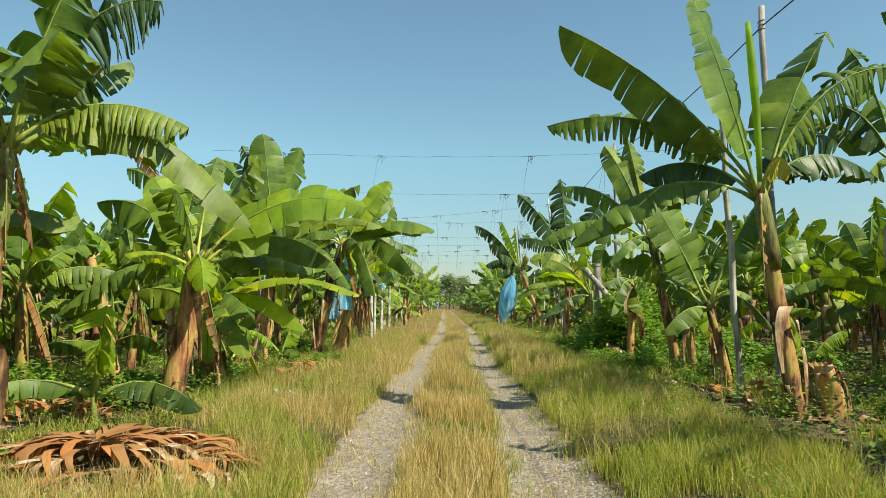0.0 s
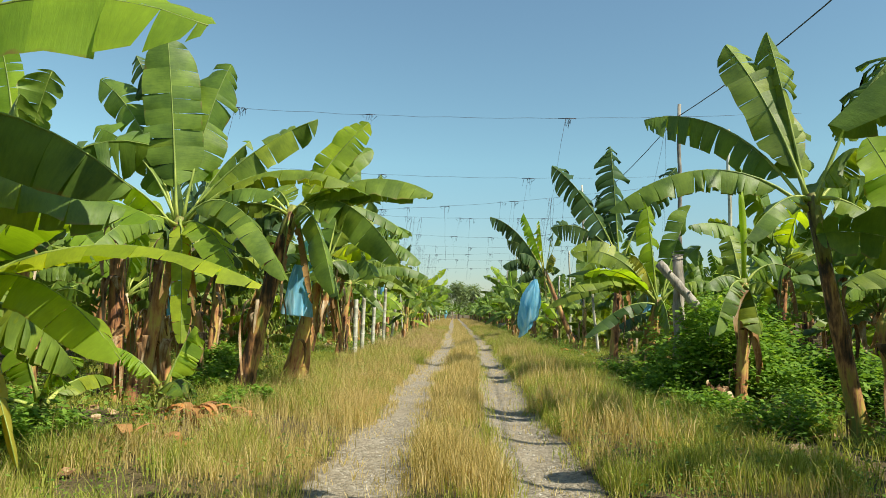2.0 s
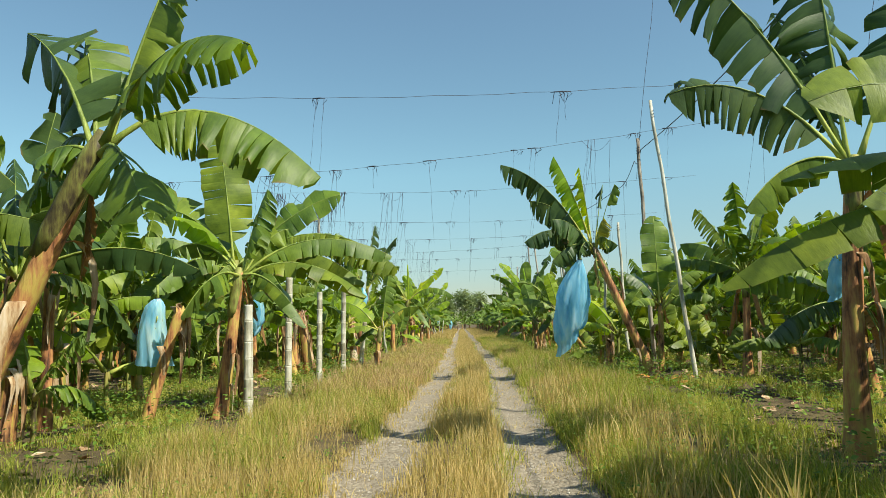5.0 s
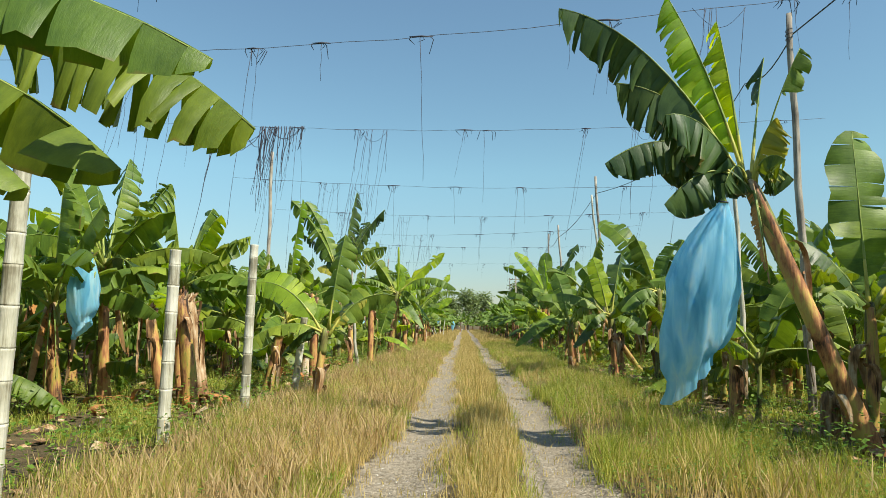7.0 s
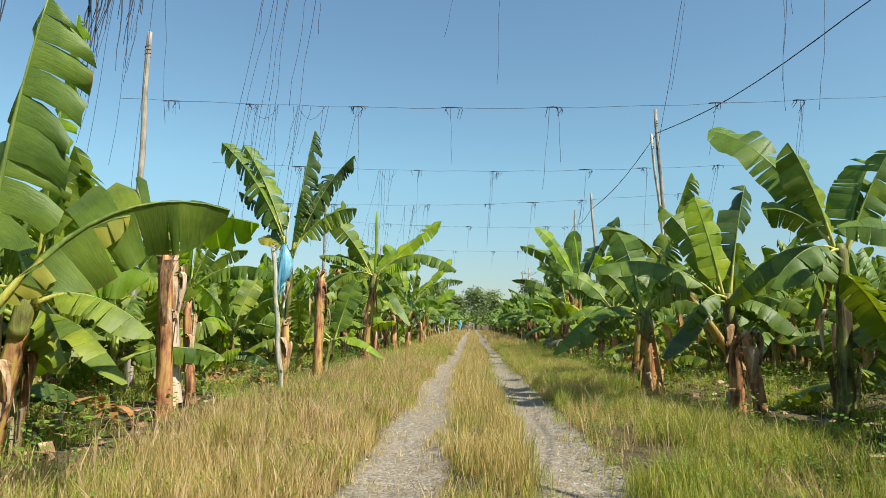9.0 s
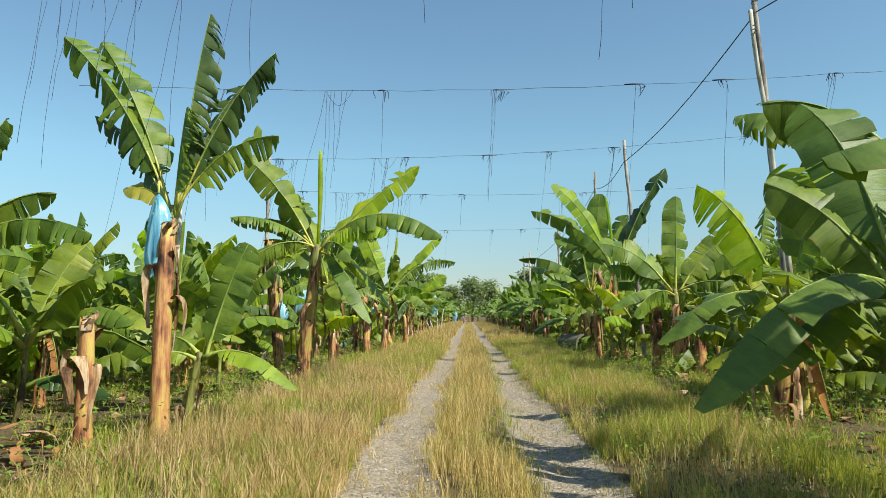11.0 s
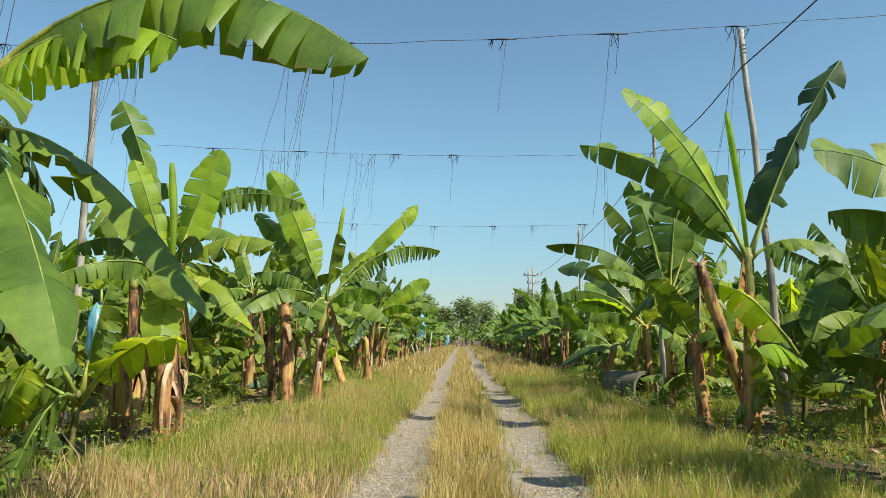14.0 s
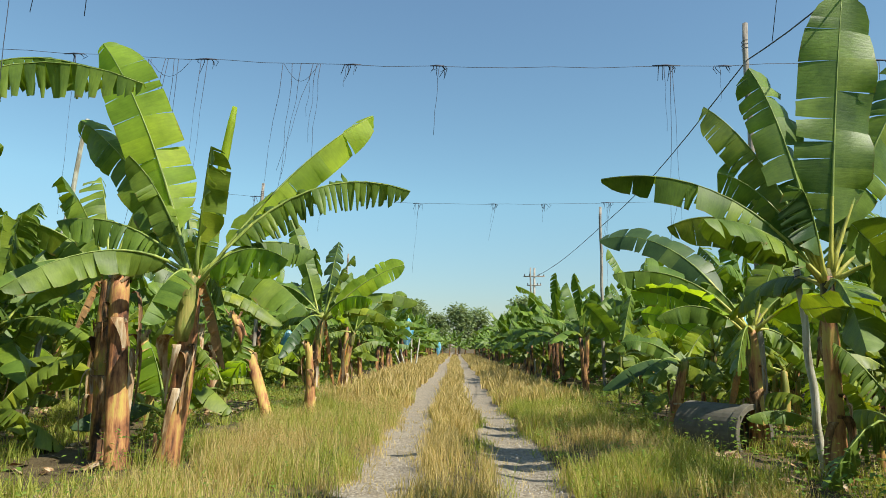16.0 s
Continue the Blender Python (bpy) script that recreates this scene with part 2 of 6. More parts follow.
def blade_geometry(rng, base, tip, arch, width, tear, fold=25.0, steps=22, across=3, roll=0.0, bare=0.17, strong=1.0):
    """One banana leaf: a midrib curve with two half blades, torn into strips that sag.
    fold: degrees by which the halves hang below the rib's plane (negative: held up like a gutter).
    Returns blade verts, faces, uvs and the midrib's points and radii."""
    base, tip = Vector(base), Vector(tip)
    ctrl = (base + tip) * 0.5 + Vector((0, 0, arch))
    # petioles start steeply out of the crown
    ctrl = ctrl.lerp(base + Vector((0, 0, (tip - base).length * 0.45)), 0.22)
    length = (tip - base).length
    nod = rng.uniform(0.02, 0.10) * length * (1.0 if tip.z - base.z < 1.2 else 0.4)
    at = lambda s: bezier(base, ctrl, tip, s) - Vector((0, 0, nod * s ** 5))
    rib = [at(i / steps) for i in range(steps + 1)]
    flat = Vector((tip.x - base.x, tip.y - base.y, 0))
    if flat.length < 0.05:
        flat = Vector((rng.uniform(-1, 1), rng.uniform(-1, 1), 0))
    side0 = Vector((flat.y, -flat.x, 0)).normalized()
    down = Vector((0, 0, -1))
    verts, faces, uvs = [], [], []

    def width_at(s):
        if s <= bare:
            return 0.0
        q = (s - bare) / (1 - bare)
        w = min(1.0, (q / 0.20)) ** 0.55
        if q > 0.68:
            w *= max(0.0, 1 - ((q - 0.68) / 0.33) ** 2.4) ** 0.55
        return width * w

    def frame_at(s):
        i = min(int(s * steps), steps - 1)
        t = (rib[i + 1] - rib[i]).normalized()
        sd = (side0 - t * side0.dot(t)).normalized()
        if roll:
            sd = (Matrix.Rotation(radians(roll), 3, t) @ sd).normalized()
        return t, sd, sd.cross(t).normalized()

    droop = rng.uniform(0.3, 0.65)
    for hand in (1, -1):
        cuts = [bare]
        s = bare
        while s < 1:
            step = rng.uniform(0.04, 0.15) if tear < 0.25 else rng.uniform(0.03, 0.07 + 0.18 * (1 - tear))
            if tear > 0.93:
                step *= 0.6
            s += step
            if s < 0.985:
                cuts.append(s)
        cuts.append(1.0)
        lobe = 0.0
        wave_a, wave_f, wave_p = rng.uniform(6, 17), rng.uniform(3, 9), rng.uniform(0, 6.28)
        for a, b in zip(cuts[:-1], cuts[1:]):
            m = max(2, int(round((b - a) * steps)))
            gap = (0.008 if rng.random() < 0.12 else 0.0) if tear < 0.25 else min(0.003 + 0.010 * tear * rng.random() + max(0.0, tear - 0.7) * 0.03, (b - a) * 0.36)
            sag = (droop + rng.uniform(-0.2, 0.2)) * tear * strong + (0.3 * tear if rng.random() < 0.25 * tear else 0)
            if rng.random() < 0.30:
                lobe = rng.uniform(-34, 40) * (0.4 if tear < 0.12 else (1.0 if tear < 0.5 else 0.5))
                gap = max(gap, min(0.014, (b - a) * 0.3))
            turn = rng.uniform(-17, 14) * tear + rng.uniform(-5, 5) + lobe
            short = 1.0 - (rng.uniform(0.0, 0.16) * tear if rng.random() < 0.4 else 0)
            slew = rng.uniform(-0.05, 0.05) * tear
            start = len(verts)
            for j in range(m + 1):
                f = j / m
                s0 = a + (b - a) * f
                w = width_at(s0) * short
                t, sd, nm = frame_at(s0)
                i0 = at(s0)
                prev, ang = i0, 0.0
                for k in range(across + 1):
                    u = k / across
                    g = sag * u
                    puff = (5 + 11 * tear) * math.sin(math.pi * f) if m > 1 else 0
                    ang = radians(fold + turn - puff * u + fold * 0.6 * u + wave_a * math.sin(wave_f * s0 * 3 + wave_p) * u)
                    dr = sd * (hand * math.cos(ang)) - nm * math.sin(ang)
                    dr = (dr * (1 - g) + down * g).normalized()
                    sl = (0.0 if k == 0 else (f - 0.5) * -2 * gap * length * u)
                    p = prev + dr * (w / across if k else 0) + t * ((sl + slew * w * u) / across if k else 0)
                    prev = p
                    verts.append(p)
                    uvs.append((u * (0.25 + 0.75 * min(1, w / (width + 1e-6))) if w < width * 0.5 else u, s0 * length * 0.5))
            for j in range(m):
                for k in range(across):
                    q = start + j * (across + 1) + k
                    f4 = (q, q + 1, q + across + 2, q + across + 1)
                    faces.append(f4 if hand > 0 else f4[::-1])
    radii = [0.027 * (1 - i / steps) ** 2.0 + 0.0045 for i in range(steps + 1)]
    radii[0] = 0.045
    return verts, faces, uvs, [p - Vector((0, 0, 0.006)) for p in rib], radii


def leaf_part(rng, plant, base, tip, arch, width, tear, mat, fold=25.0, steps=22, roll=0.0, label="", split=True, bare=0.17, strong=1.0, ribmat=None):
    v, f, uv, rib, radii = blade_geometry(rng, base, tip, arch, width, tear, fold, steps, 3, roll, bare, strong)
    rv, rf = tube(rib[::2], radii[::2], 5)
    inner = 5 * max(1, len(rib) // 7)
    rs = [0 if q < inner else 1 for q in range(len(rf))]
    if split:
        ob = link_mesh("leaf", v, f, mat, plant, label, uv)
        link_mesh("midrib", rv, rf, [ribmat or PETIOLE, MIDRIB], ob, slots=rs)
        return ob
    k = len(v)
    slots = [0] * len(f) + [1 + q for q in rs]
    return link_mesh("leaf", v + rv, f + [tuple(i + k for i in q) for q in rf], [mat, ribmat or PETIOLE, MIDRIB], plant, label, uv + [(0.2, 0.2)] * len(rv), slots)


def stem_geometry(rng, top, r0, r1, bow=0.0, sides=14, rows=12, cut=False):
    """Banana trunk with overlapping sheaths: a slightly fluted, stepped and bowed tube from the ground to top."""
    top = Vector(top)
    ctrl = top * 0.5 + Vector((rng.uniform(-1, 1) * bow, rng.uniform(-1, 1) * bow, 0))
    pts = [bezier(Vector((0, 0, -0.12)), ctrl, top, i / rows) for i in range(rows + 1)]
    ph = [rng.uniform(0, 6.28) for _ in range(4)]
    verts, faces = [], []
    for i, p in enumerate(pts):
        f = i / rows
        r = r0 * (1 - f) + r1 * f + 0.035 * max(0, 0.18 - f) / 0.18
        for k in range(sides):
            a = 2 * math.pi * k / sides
            rr = r * (1 + 0.06 * math.sin(3 * a + ph[0] + 2.5 * f) + 0.05 * math.sin(5 * a + ph[1] - 4 * f) + 0.05 * math.sin(a * 2 + ph[2] + 9 * f))
            if cut and i == rows:
                rr *= 0.9
            verts.append(p + Vector((math.cos(a) * rr, math.sin(a) * rr, (rng.uniform(-0.10, 0.09) if cut and i == rows else 0))))
    for i in range(rows):
        for k in range(sides):
            a, b = i * sides + k, i * sides + (k + 1) % sides
            faces.append((a, b, b + sides, a + sides))
    verts.append(pts[-1] + Vector((0, 0, -0.05 if cut else 0.04)))
    for k in range(sides):
        faces.append((rows * sides + k, rows * sides + (k + 1) % sides, len(verts) - 1))
    return verts, faces


def sheath_strip(rng, start, out, drop, width, curl=0.3):
    """A dry strip of sheath or leaf that peels away from a trunk and hangs."""
    start, out = Vector(start), Vector(out)
    side = Vector((-out.y, out.x, 0)).normalized()
    verts, faces = [], []
    n = 7
    for i in range(n + 1):
        f = i / n
        c = start + out * (curl * math.sin(f * 2.2)) + Vector((0, 0, 0.10 * math.sin(f * 3.1) - drop * f * f)) + side * (0.05 * math.sin(5 * f + drop * 9))
        w = width * (0.6 + 0.5 * math.sin(3.0 * f + 0.2)) * (1 - 0.55 * f)
        tw = 1.2 * f * math.sin(drop * 31)
        d = side * math.cos(tw) + out * math.sin(tw)
        verts += [c - d * w, c + out * 0.03 * (1 - f), c + d * w]
    for i in range(n):
        for k in (0, 1):
            q = i * 3 + k
            faces.append((q, q + 1, q + 4, q + 3))
    return verts, faces, [(k / 3, i * 0.1) for i in range(n + 1) for k in range(3)]


def clump(items):
    """Join several (verts, faces[, uvs]) into one."""
    V, F, U = [], [], []
    for it in items:
        k = len(V)
        V += list(it[0])
        F += [tuple(i + k for i in f) for f in it[1]]
        U += list(it[2]) if len(it) > 2 else [(0.3, 0.3)] * len(it[0])
    return V, F, U


PLANTS_AT = []


def random_leaves(rng, n, size=1.0, spread=1.0):
    """Leaf settings: azimuth, reach, rise, arch, width, tear."""
    out = []
    for i in range(n):
        q = i / max(1, n - 1)
        az = (i * 137.5 + rng.uniform(-25, 25)) % 360
        el = 72 - 84 * q * spread + rng.uniform(-10, 10)
        ln = rng.uniform(1.7, 2.4) * size
        reach, rise = ln * math.cos(radians(el)), ln * math.sin(radians(el))
        arch = ln * rng.uniform(0.08, 0.22) * (0.6 + q)
        out.append((az, reach, rise, arch, rng.uniform(0.28, 0.39) * (0.7 + 0.3 * size), rng.choice((0.1, 0.3, 0.45, 0.6, 0.75, 0.9))))
    return out


def banana(x, y, top, leaves, seed, label="green banana plant with broad torn leaves on a fibrous trunk", trunk=None, radius=0.13,
           hero=True, steps=22, dry=3, size=1.0, tone=None, group="banana plants along the track", bow=0.08, spear=None, petiole=None):
    """A banana plant. top: the crown as an offset from the base; leaves: rows of
    azimuth, reach, rise, arch, half width, tear[, fold[, roll[, tone]]], from the crown."""
    rng = random.Random(seed)
    plant = thing("banana_plant", label, "banana plant", (x, y, 0), group)
    PLANTS_AT.append((x, y))
    top = Vector(top)
    v, f = stem_geometry(rng, top, radius, radius * 0.62, bow)
    link_mesh("trunk", v, f, trunk or rng.choice((STEM, STEM, STEM_RED)), plant)
    q0 = rng.uniform(0.66, 0.86)
    axis = [bezier(Vector((0, 0, -0.12)), top * 0.5, top, q0 + (1.04 - q0) * i / 5) for i in range(6)]
    shift = rng.uniform(-0.012, 0.012)
    v, f = tube([p + Vector((shift, shift, 0)) for p in axis], [radius * (1.0 - 0.37 * q0) * k for k in (0.98, 1.1, 1.06, 1.04, 0.95, 0.6)], 11)
    link_mesh("leaf_sheath", v, f, STEM_GREEN, plant, "yellow-green leaf sheath at the crown")
    for row in leaves:
        az, reach, rise, arch, width, tear = row[:6]
        width *= 0.82 if tear < 0.3 else 0.94
        fold = row[6] if len(row) > 6 else (rng.uniform(44, 72) if rise < 0.5 else rng.uniform(12, 30))
        if tear < 0.15:
            fold *= 0.65
        elif 12 <= fold <= 30:
            fold, width = fold * 0.6 + 21, width * 1.1
        roll = row[7] if len(row) > 7 else rng.uniform(-35, 35) * (1 if rise < 0.5 else 2)
        kind = row[8] if len(row) > 8 else (tone or rng.choice((LEAF, LEAF, LEAF, LEAF_OLD_DARK if rise < 0.2 else LEAF_YOUNG_BRIGHT)))
        d = Vector((math.cos(radians(az)), math.sin(radians(az)), 0))
        b = top + d * 0.045 + Vector((0, 0, rng.uniform(-0.12, 0.05)))
        leaf_part(rng, plant, b, top + d * reach + Vector((0, 0, rise)), arch, width, tear, kind, fold, steps, roll, split=hero, ribmat=petiole, bare=row[9] if len(row) > 9 else 0.17)
    if spear:
        d = Vector(spear)
        v, f = tube([top + d * q + Vector((0.02 * math.sin(q * 4), 0, 0)) for q in (0, 0.3, 0.5, 0.7, 0.9, 1.0)], [0.03, 0.04, 0.05, 0.055, 0.045, 0.03], 9)
        link_mesh("rolled_leaf", v, f, LEAF_YOUNG_BRIGHT, plant, "pale green rolled new leaf", [(0.3, 0.1 * i) for i in range(len(v))])
    for i in range(5 if hero else 0):
        a = rng.uniform(0, 6.28)
        o = Vector((math.cos(a), math.sin(a), 0))
        h = rng.uniform(0.12, 0.7)
        g = sheath_strip(rng, top * h + o * radius * (1.0 - 0.3 * h), o, rng.uniform(0.3, 0.8), rng.uniform(0.03, 0.075), rng.uniform(0.02, 0.10))
        link_mesh("dry_sheath", g[0], g[1], DRY, plant, "dry peeling brown sheath", g[2])
    for i in range(dry):
        a = rng.uniform(0, 6.28)
        o = Vector((math.cos(a), math.sin(a), 0))
        if rng.random() < 0.5:
            g = sheath_strip(rng, top * rng.uniform(0.45, 0.95) + o * radius * 0.8, o, rng.uniform(0.5, 1.2), rng.uniform(0.04, 0.10), rng.uniform(0.08, 0.3))
            link_mesh("dry_sheath", g[0], g[1], DRY, plant, "dry peeling brown sheath", g[2])
        else:
            ln = rng.uniform(0.9, 1.5)
            leaf_part(rng, plant, top + o * 0.05, top + o * 0.42 + Vector((0, 0, -ln)), 0.25, 0.12, 0.8, LEAF_DRY, 78, 14, label="dead brown hanging leaf", split=False, ribmat=DRY)
    return plant


def stub(x, y, top, seed, radius=0.13, mat=None, peel=6, label="cut banana trunk with peeling brown sheaths"):
    """A harvested trunk, cut off ragged."""
    rng = random.Random(seed)
    ob = thing("banana_stump", label, "banana stump", (x, y, 0), "cut trunks")
    PLANTS_AT.append((x, y))
    v, f = stem_geometry(rng, top, radius * 1.1, radius * 0.85, 0.05, cut=True)
    link_mesh("trunk", v, f, mat or STEM_RED, ob)
    top = Vector(top)
    for i in range(peel):
        a = rng.uniform(0, 6.28)
        o = Vector((math.cos(a), math.sin(a), 0))
        g = sheath_strip(rng, top * rng.uniform(0.6, 1.0) + o * radius * 0.85, o, rng.uniform(0.2, 0.9), rng.uniform(0.04, 0.10), rng.uniform(0.03, 0.15))
        link_mesh("dry_sheath", g[0], g[1], DRY, ob, "dry peeling brown sheath", g[2])
    for i in range(4 if peel > 2 else 0):
        a = rng.uniform(0, 6.28)
        o = Vector((math.cos(a), math.sin(a), 0))
        g = sheath_strip(rng, top + o * radius * 0.7 - Vector((0, 0, 0.08)), o, -rng.uniform(0.02, 0.22), rng.uniform(0.03, 0.08), rng.uniform(0.02, 0.09))
        link_mesh("frayed_top", g[0], g[1], DRY, ob, "frayed dry top of the cut trunk", g[2])
    return ob

# ---- ground ----
def smoothstep(a, b, v):
    q = min(1.0, max(0.0, (v - a) / (b - a)))
    return q * q * (3 - 2 * q)


def road_mid(y):
    """Where the middle of the track lies, across."""
    return -0.28 + 0.46 * smoothstep(2, 42, y) + 0.06 * math.sin(y * 0.21) - 0.006 * max(0.0, y - 45)


def ground_height(x, y):
    d = x - road_mid(y)
    rut = math.exp(-((abs(d) - 0.82) / 0.34) ** 2)
    z = -0.055 * rut + 0.05 * smoothstep(1.3, 2.4, abs(d)) + 0.02 * math.exp(-(d / 0.3) ** 2)
    z += 0.035 * (noise.noise(Vector((x * 0.9, y * 0.9, 3.1))) + 0.5 * noise.noise(Vector((x * 2.3, y * 2.3, 7.0)))) * smoothstep(1.0, 2.2, abs(d))
    z += 0.014 * noise.noise(Vector((x * 3.0, y * 3.0, 1.0)))
    return z


def ground_sheet():
    xs = [-2500, -900, -300, -120, -60, -40, -30, -24, -19, -15, -12, -10, -8.5, -7.3, -6.3, -5.5]
    xs += [-4.9 + 0.14 * i for i in range(70)] + [5.5, 6.3, 7.3, 8.5, 10, 12, 15, 19, 24, 30, 40, 60, 120, 300, 900, 2500]
    ys = [-600, -200, -60, -25, -12, -6] + [-3 + 0.30 * i for i in range(310)] + [91 + 1.5 * i for i in range(60)] + [190, 210, 240, 280, 340, 450, 700, 1300, 2800]
    verts = [(x, y, ground_height(x, y) if abs(x) < 30 and -20 < y < 200 else 0.05) for y in ys for x in xs]
    w = len(xs)
    faces = [(j * w + i, j * w + i + 1, (j + 1) * w + i + 1, (j + 1) * w + i) for j in range(len(ys) - 1) for i in range(w - 1)]
    m, n, l, b = material("earth")
    tc = n.new("ShaderNodeTexCoord")
    P = tc.outputs["Object"]
    at = n.new("ShaderNodeAttribute")
    at.attribute_name = "track"
    broken = maths(n, l, "ADD", at.outputs["Fac"], maths(n, l, "MULTIPLY", maths(n, l, "SUBTRACT", noise_tex(n, l, P, 2.2, 6.0, 0.7), 0.5), 1.5))
    bare = maths(n, l, "MULTIPLY", maths(n, l, "SUBTRACT", broken, 0.38), 5.0, True)
    soil = ramp(n, l, noise_tex(n, l, P, 1.7, 8.0, 0.7), ((0.3, (0.050, 0.036, 0.022)), (0.5, (0.11, 0.085, 0.045)), (0.66, (0.17, 0.13, 0.065)), (0.8, (0.09, 0.11, 0.04))))
    vo = n.new("ShaderNodeTexVoronoi")
    vo.inputs["Scale"].default_value = 30.0
    l.new(P, vo.inputs["Vector"])
    stones = ramp(n, l, vo.outputs["Color"], ((0.1, (0.13, 0.11, 0.08)), (0.5, (0.27, 0.235, 0.175)), (0.9, (0.44, 0.395, 0.31))))
    dust = ramp(n, l, noise_tex(n, l, P, 3.0, 8.0, 0.7), ((0.3, (0.19, 0.155, 0.10)), (0.7, (0.38, 0.32, 0.225))))
    gravel = mix(n, l, maths(n, l, "MULTIPLY", noise_tex(n, l, P, 1.3, 4.0), 1.1, True), dust, stones)
    l.new(mix(n, l, bare, soil, gravel), b.inputs["Base Color"])
    b.inputs["Roughness"].default_value = 0.95
    b.inputs["Specular IOR Level"].default_value = 0.15
    hgt = maths(n, l, "ADD", maths(n, l, "MULTIPLY", vo.outputs["Distance"], -0.6), noise_tex(n, l, P, 14.0, 6.0, 0.7))
    bump(n, l, b, hgt, 0.9, 0.03)
    ob = link_mesh("ground", verts, faces, m)
    a = ob.data.attributes.new("track", "FLOAT", "POINT")
    val = []
    for x, y, z in verts:
        d = abs(x - road_mid(y))
        val.append(math.exp(-((d - 0.82) / 0.46) ** 4) if y < 260 and abs(d) < 5 else 0.0)
    a.data.foreach_set("value", val)
    return tagged(ob, "dusty plantation ground with two gravel wheel ruts", "ground", kind="structure")


ground_sheet()


def grass_material(name, lo, hi, tip, through=0.3):
    m, n, l, b = material(name)
    geo = n.new("ShaderNodeNewGeometry")
    tc = n.new("ShaderNodeTexCoord")
    big = noise_tex(n, l, tc.outputs["Object"], 0.7, 3.0)
    fac = maths(n, l, "ADD", maths(n, l, "MULTIPLY", geo.outputs["Random Per Island"], 0.6), maths(n, l, "MULTIPLY", big, 0.5))
    col = ramp(n, l, fac, ((0.15, lo), (0.55, hi), (0.92, tip)))
    l.new(col, b.inputs["Base Color"])
    b.inputs["Roughness"].default_value = 0.6
    b.inputs["Specular IOR Level"].default_value = 0.25
    tr, sh = n.new("ShaderNodeBsdfTranslucent"), n.new("ShaderNodeMixShader")
    l.new(mix(n, l, 1.0, col, (1.5, 1.4, 0.8), "MULTIPLY"), tr.inputs["Color"])
    sh.inputs["Fac"].default_value = through
    l.new(b.outputs[0], sh.inputs[1])
    l.new(tr.outputs[0], sh.inputs[2])
    l.new(sh.outputs[0], n["Material Output"].inputs["Surface"])
    return m


GRASS_GREEN = grass_material("grass_green", (0.129, 0.189, 0.026), (0.318, 0.361, 0.060), (0.550, 0.516, 0.155), 0.4)
GRASS_DRY = grass_material("grass_dry", (0.252, 0.217, 0.063), (0.504, 0.398, 0.151), (0.706, 0.566, 0.302), 0.38)
GRASS_SEED = grass_material("grass_seed", (0.30, 0.205, 0.095), (0.47, 0.345, 0.175), (0.60, 0.46, 0.27), 0.3)
WEED = grass_material("weed", (0.060, 0.138, 0.017), (0.138, 0.249, 0.034), (0.258, 0.361, 0.069), 0.4)


def ground_z(xs, ys):
    return np.array([ground_height(a, b) for a, b in zip(xs, ys)])


def grass_mesh(name, label, mat, roots, height, spread, rng, width=0.006, seed_head=False):
    """Blades of grass in one mesh: each a bent, tapering strip of two quads and a tip."""
    n = len(roots)
    x, y = roots[:, 0], roots[:, 1]
    z = ground_z(x, y) - 0.02
    tuft = np.array([noise.noise(Vector((a * 2.3, b * 2.3, 2.0))) + 0.6 * noise.noise(Vector((a * 6.0, b * 6.0, 4.0))) for a, b in zip(x[::4], y[::4])])
    h = height * rng.uniform(0.5, 1.15, n) * np.clip(1.0 + 0.75 * np.repeat(tuft, 4)[:n], 0.35, 1.7)
    az = rng.uniform(0, 6.283, n)
    lean = spread * h * rng.uniform(0.1, 1.0, n)
    dx, dy = np.cos(az) * lean, np.sin(az) * lean
    fa = rng.uniform(0, 6.283, n)
    wx, wy = np.cos(fa) * width, np.sin(fa) * width
    V = np.zeros((n, 5, 3))
    head = 1.9 if seed_head else 0.75
    for k, (f, g, w) in enumerate(((0.0, 0.0, 1.0), (0.0, 0.0, -1.0), (0.6, 0.36, head), (0.6, 0.36, -head))):
        V[:, k] = np.stack([x + dx * g + wx * w, y + dy * g + wy * w, z + h * f], 1)
    V[:, 4] = np.stack([x + dx, y + dy, z + h * 0.97], 1)
    base = np.arange(n)[:, None] * 5
    tris = (base[:, None, :] + np.array([[0, 1, 3], [0, 3, 2], [2, 3, 4]])[None]).reshape(-1, 3)
    me = bpy.data.meshes.new(name)
    me.vertices.add(n * 5)
    me.vertices.foreach_set("co", V.reshape(-1).astype(np.float32))
    me.loops.add(tris.size)
    me.loops.foreach_set("vertex_index", tris.ravel().astype(np.int32))
    me.polygons.add(len(tris))
    me.polygons.foreach_set("loop_start", (np.arange(len(tris)) * 3).astype(np.int32))
    me.materials.append(mat)
    me.update(calc_edges=True)
    me.validate()
    return tagged(new(name, me), label, "grass", kind="stuff")


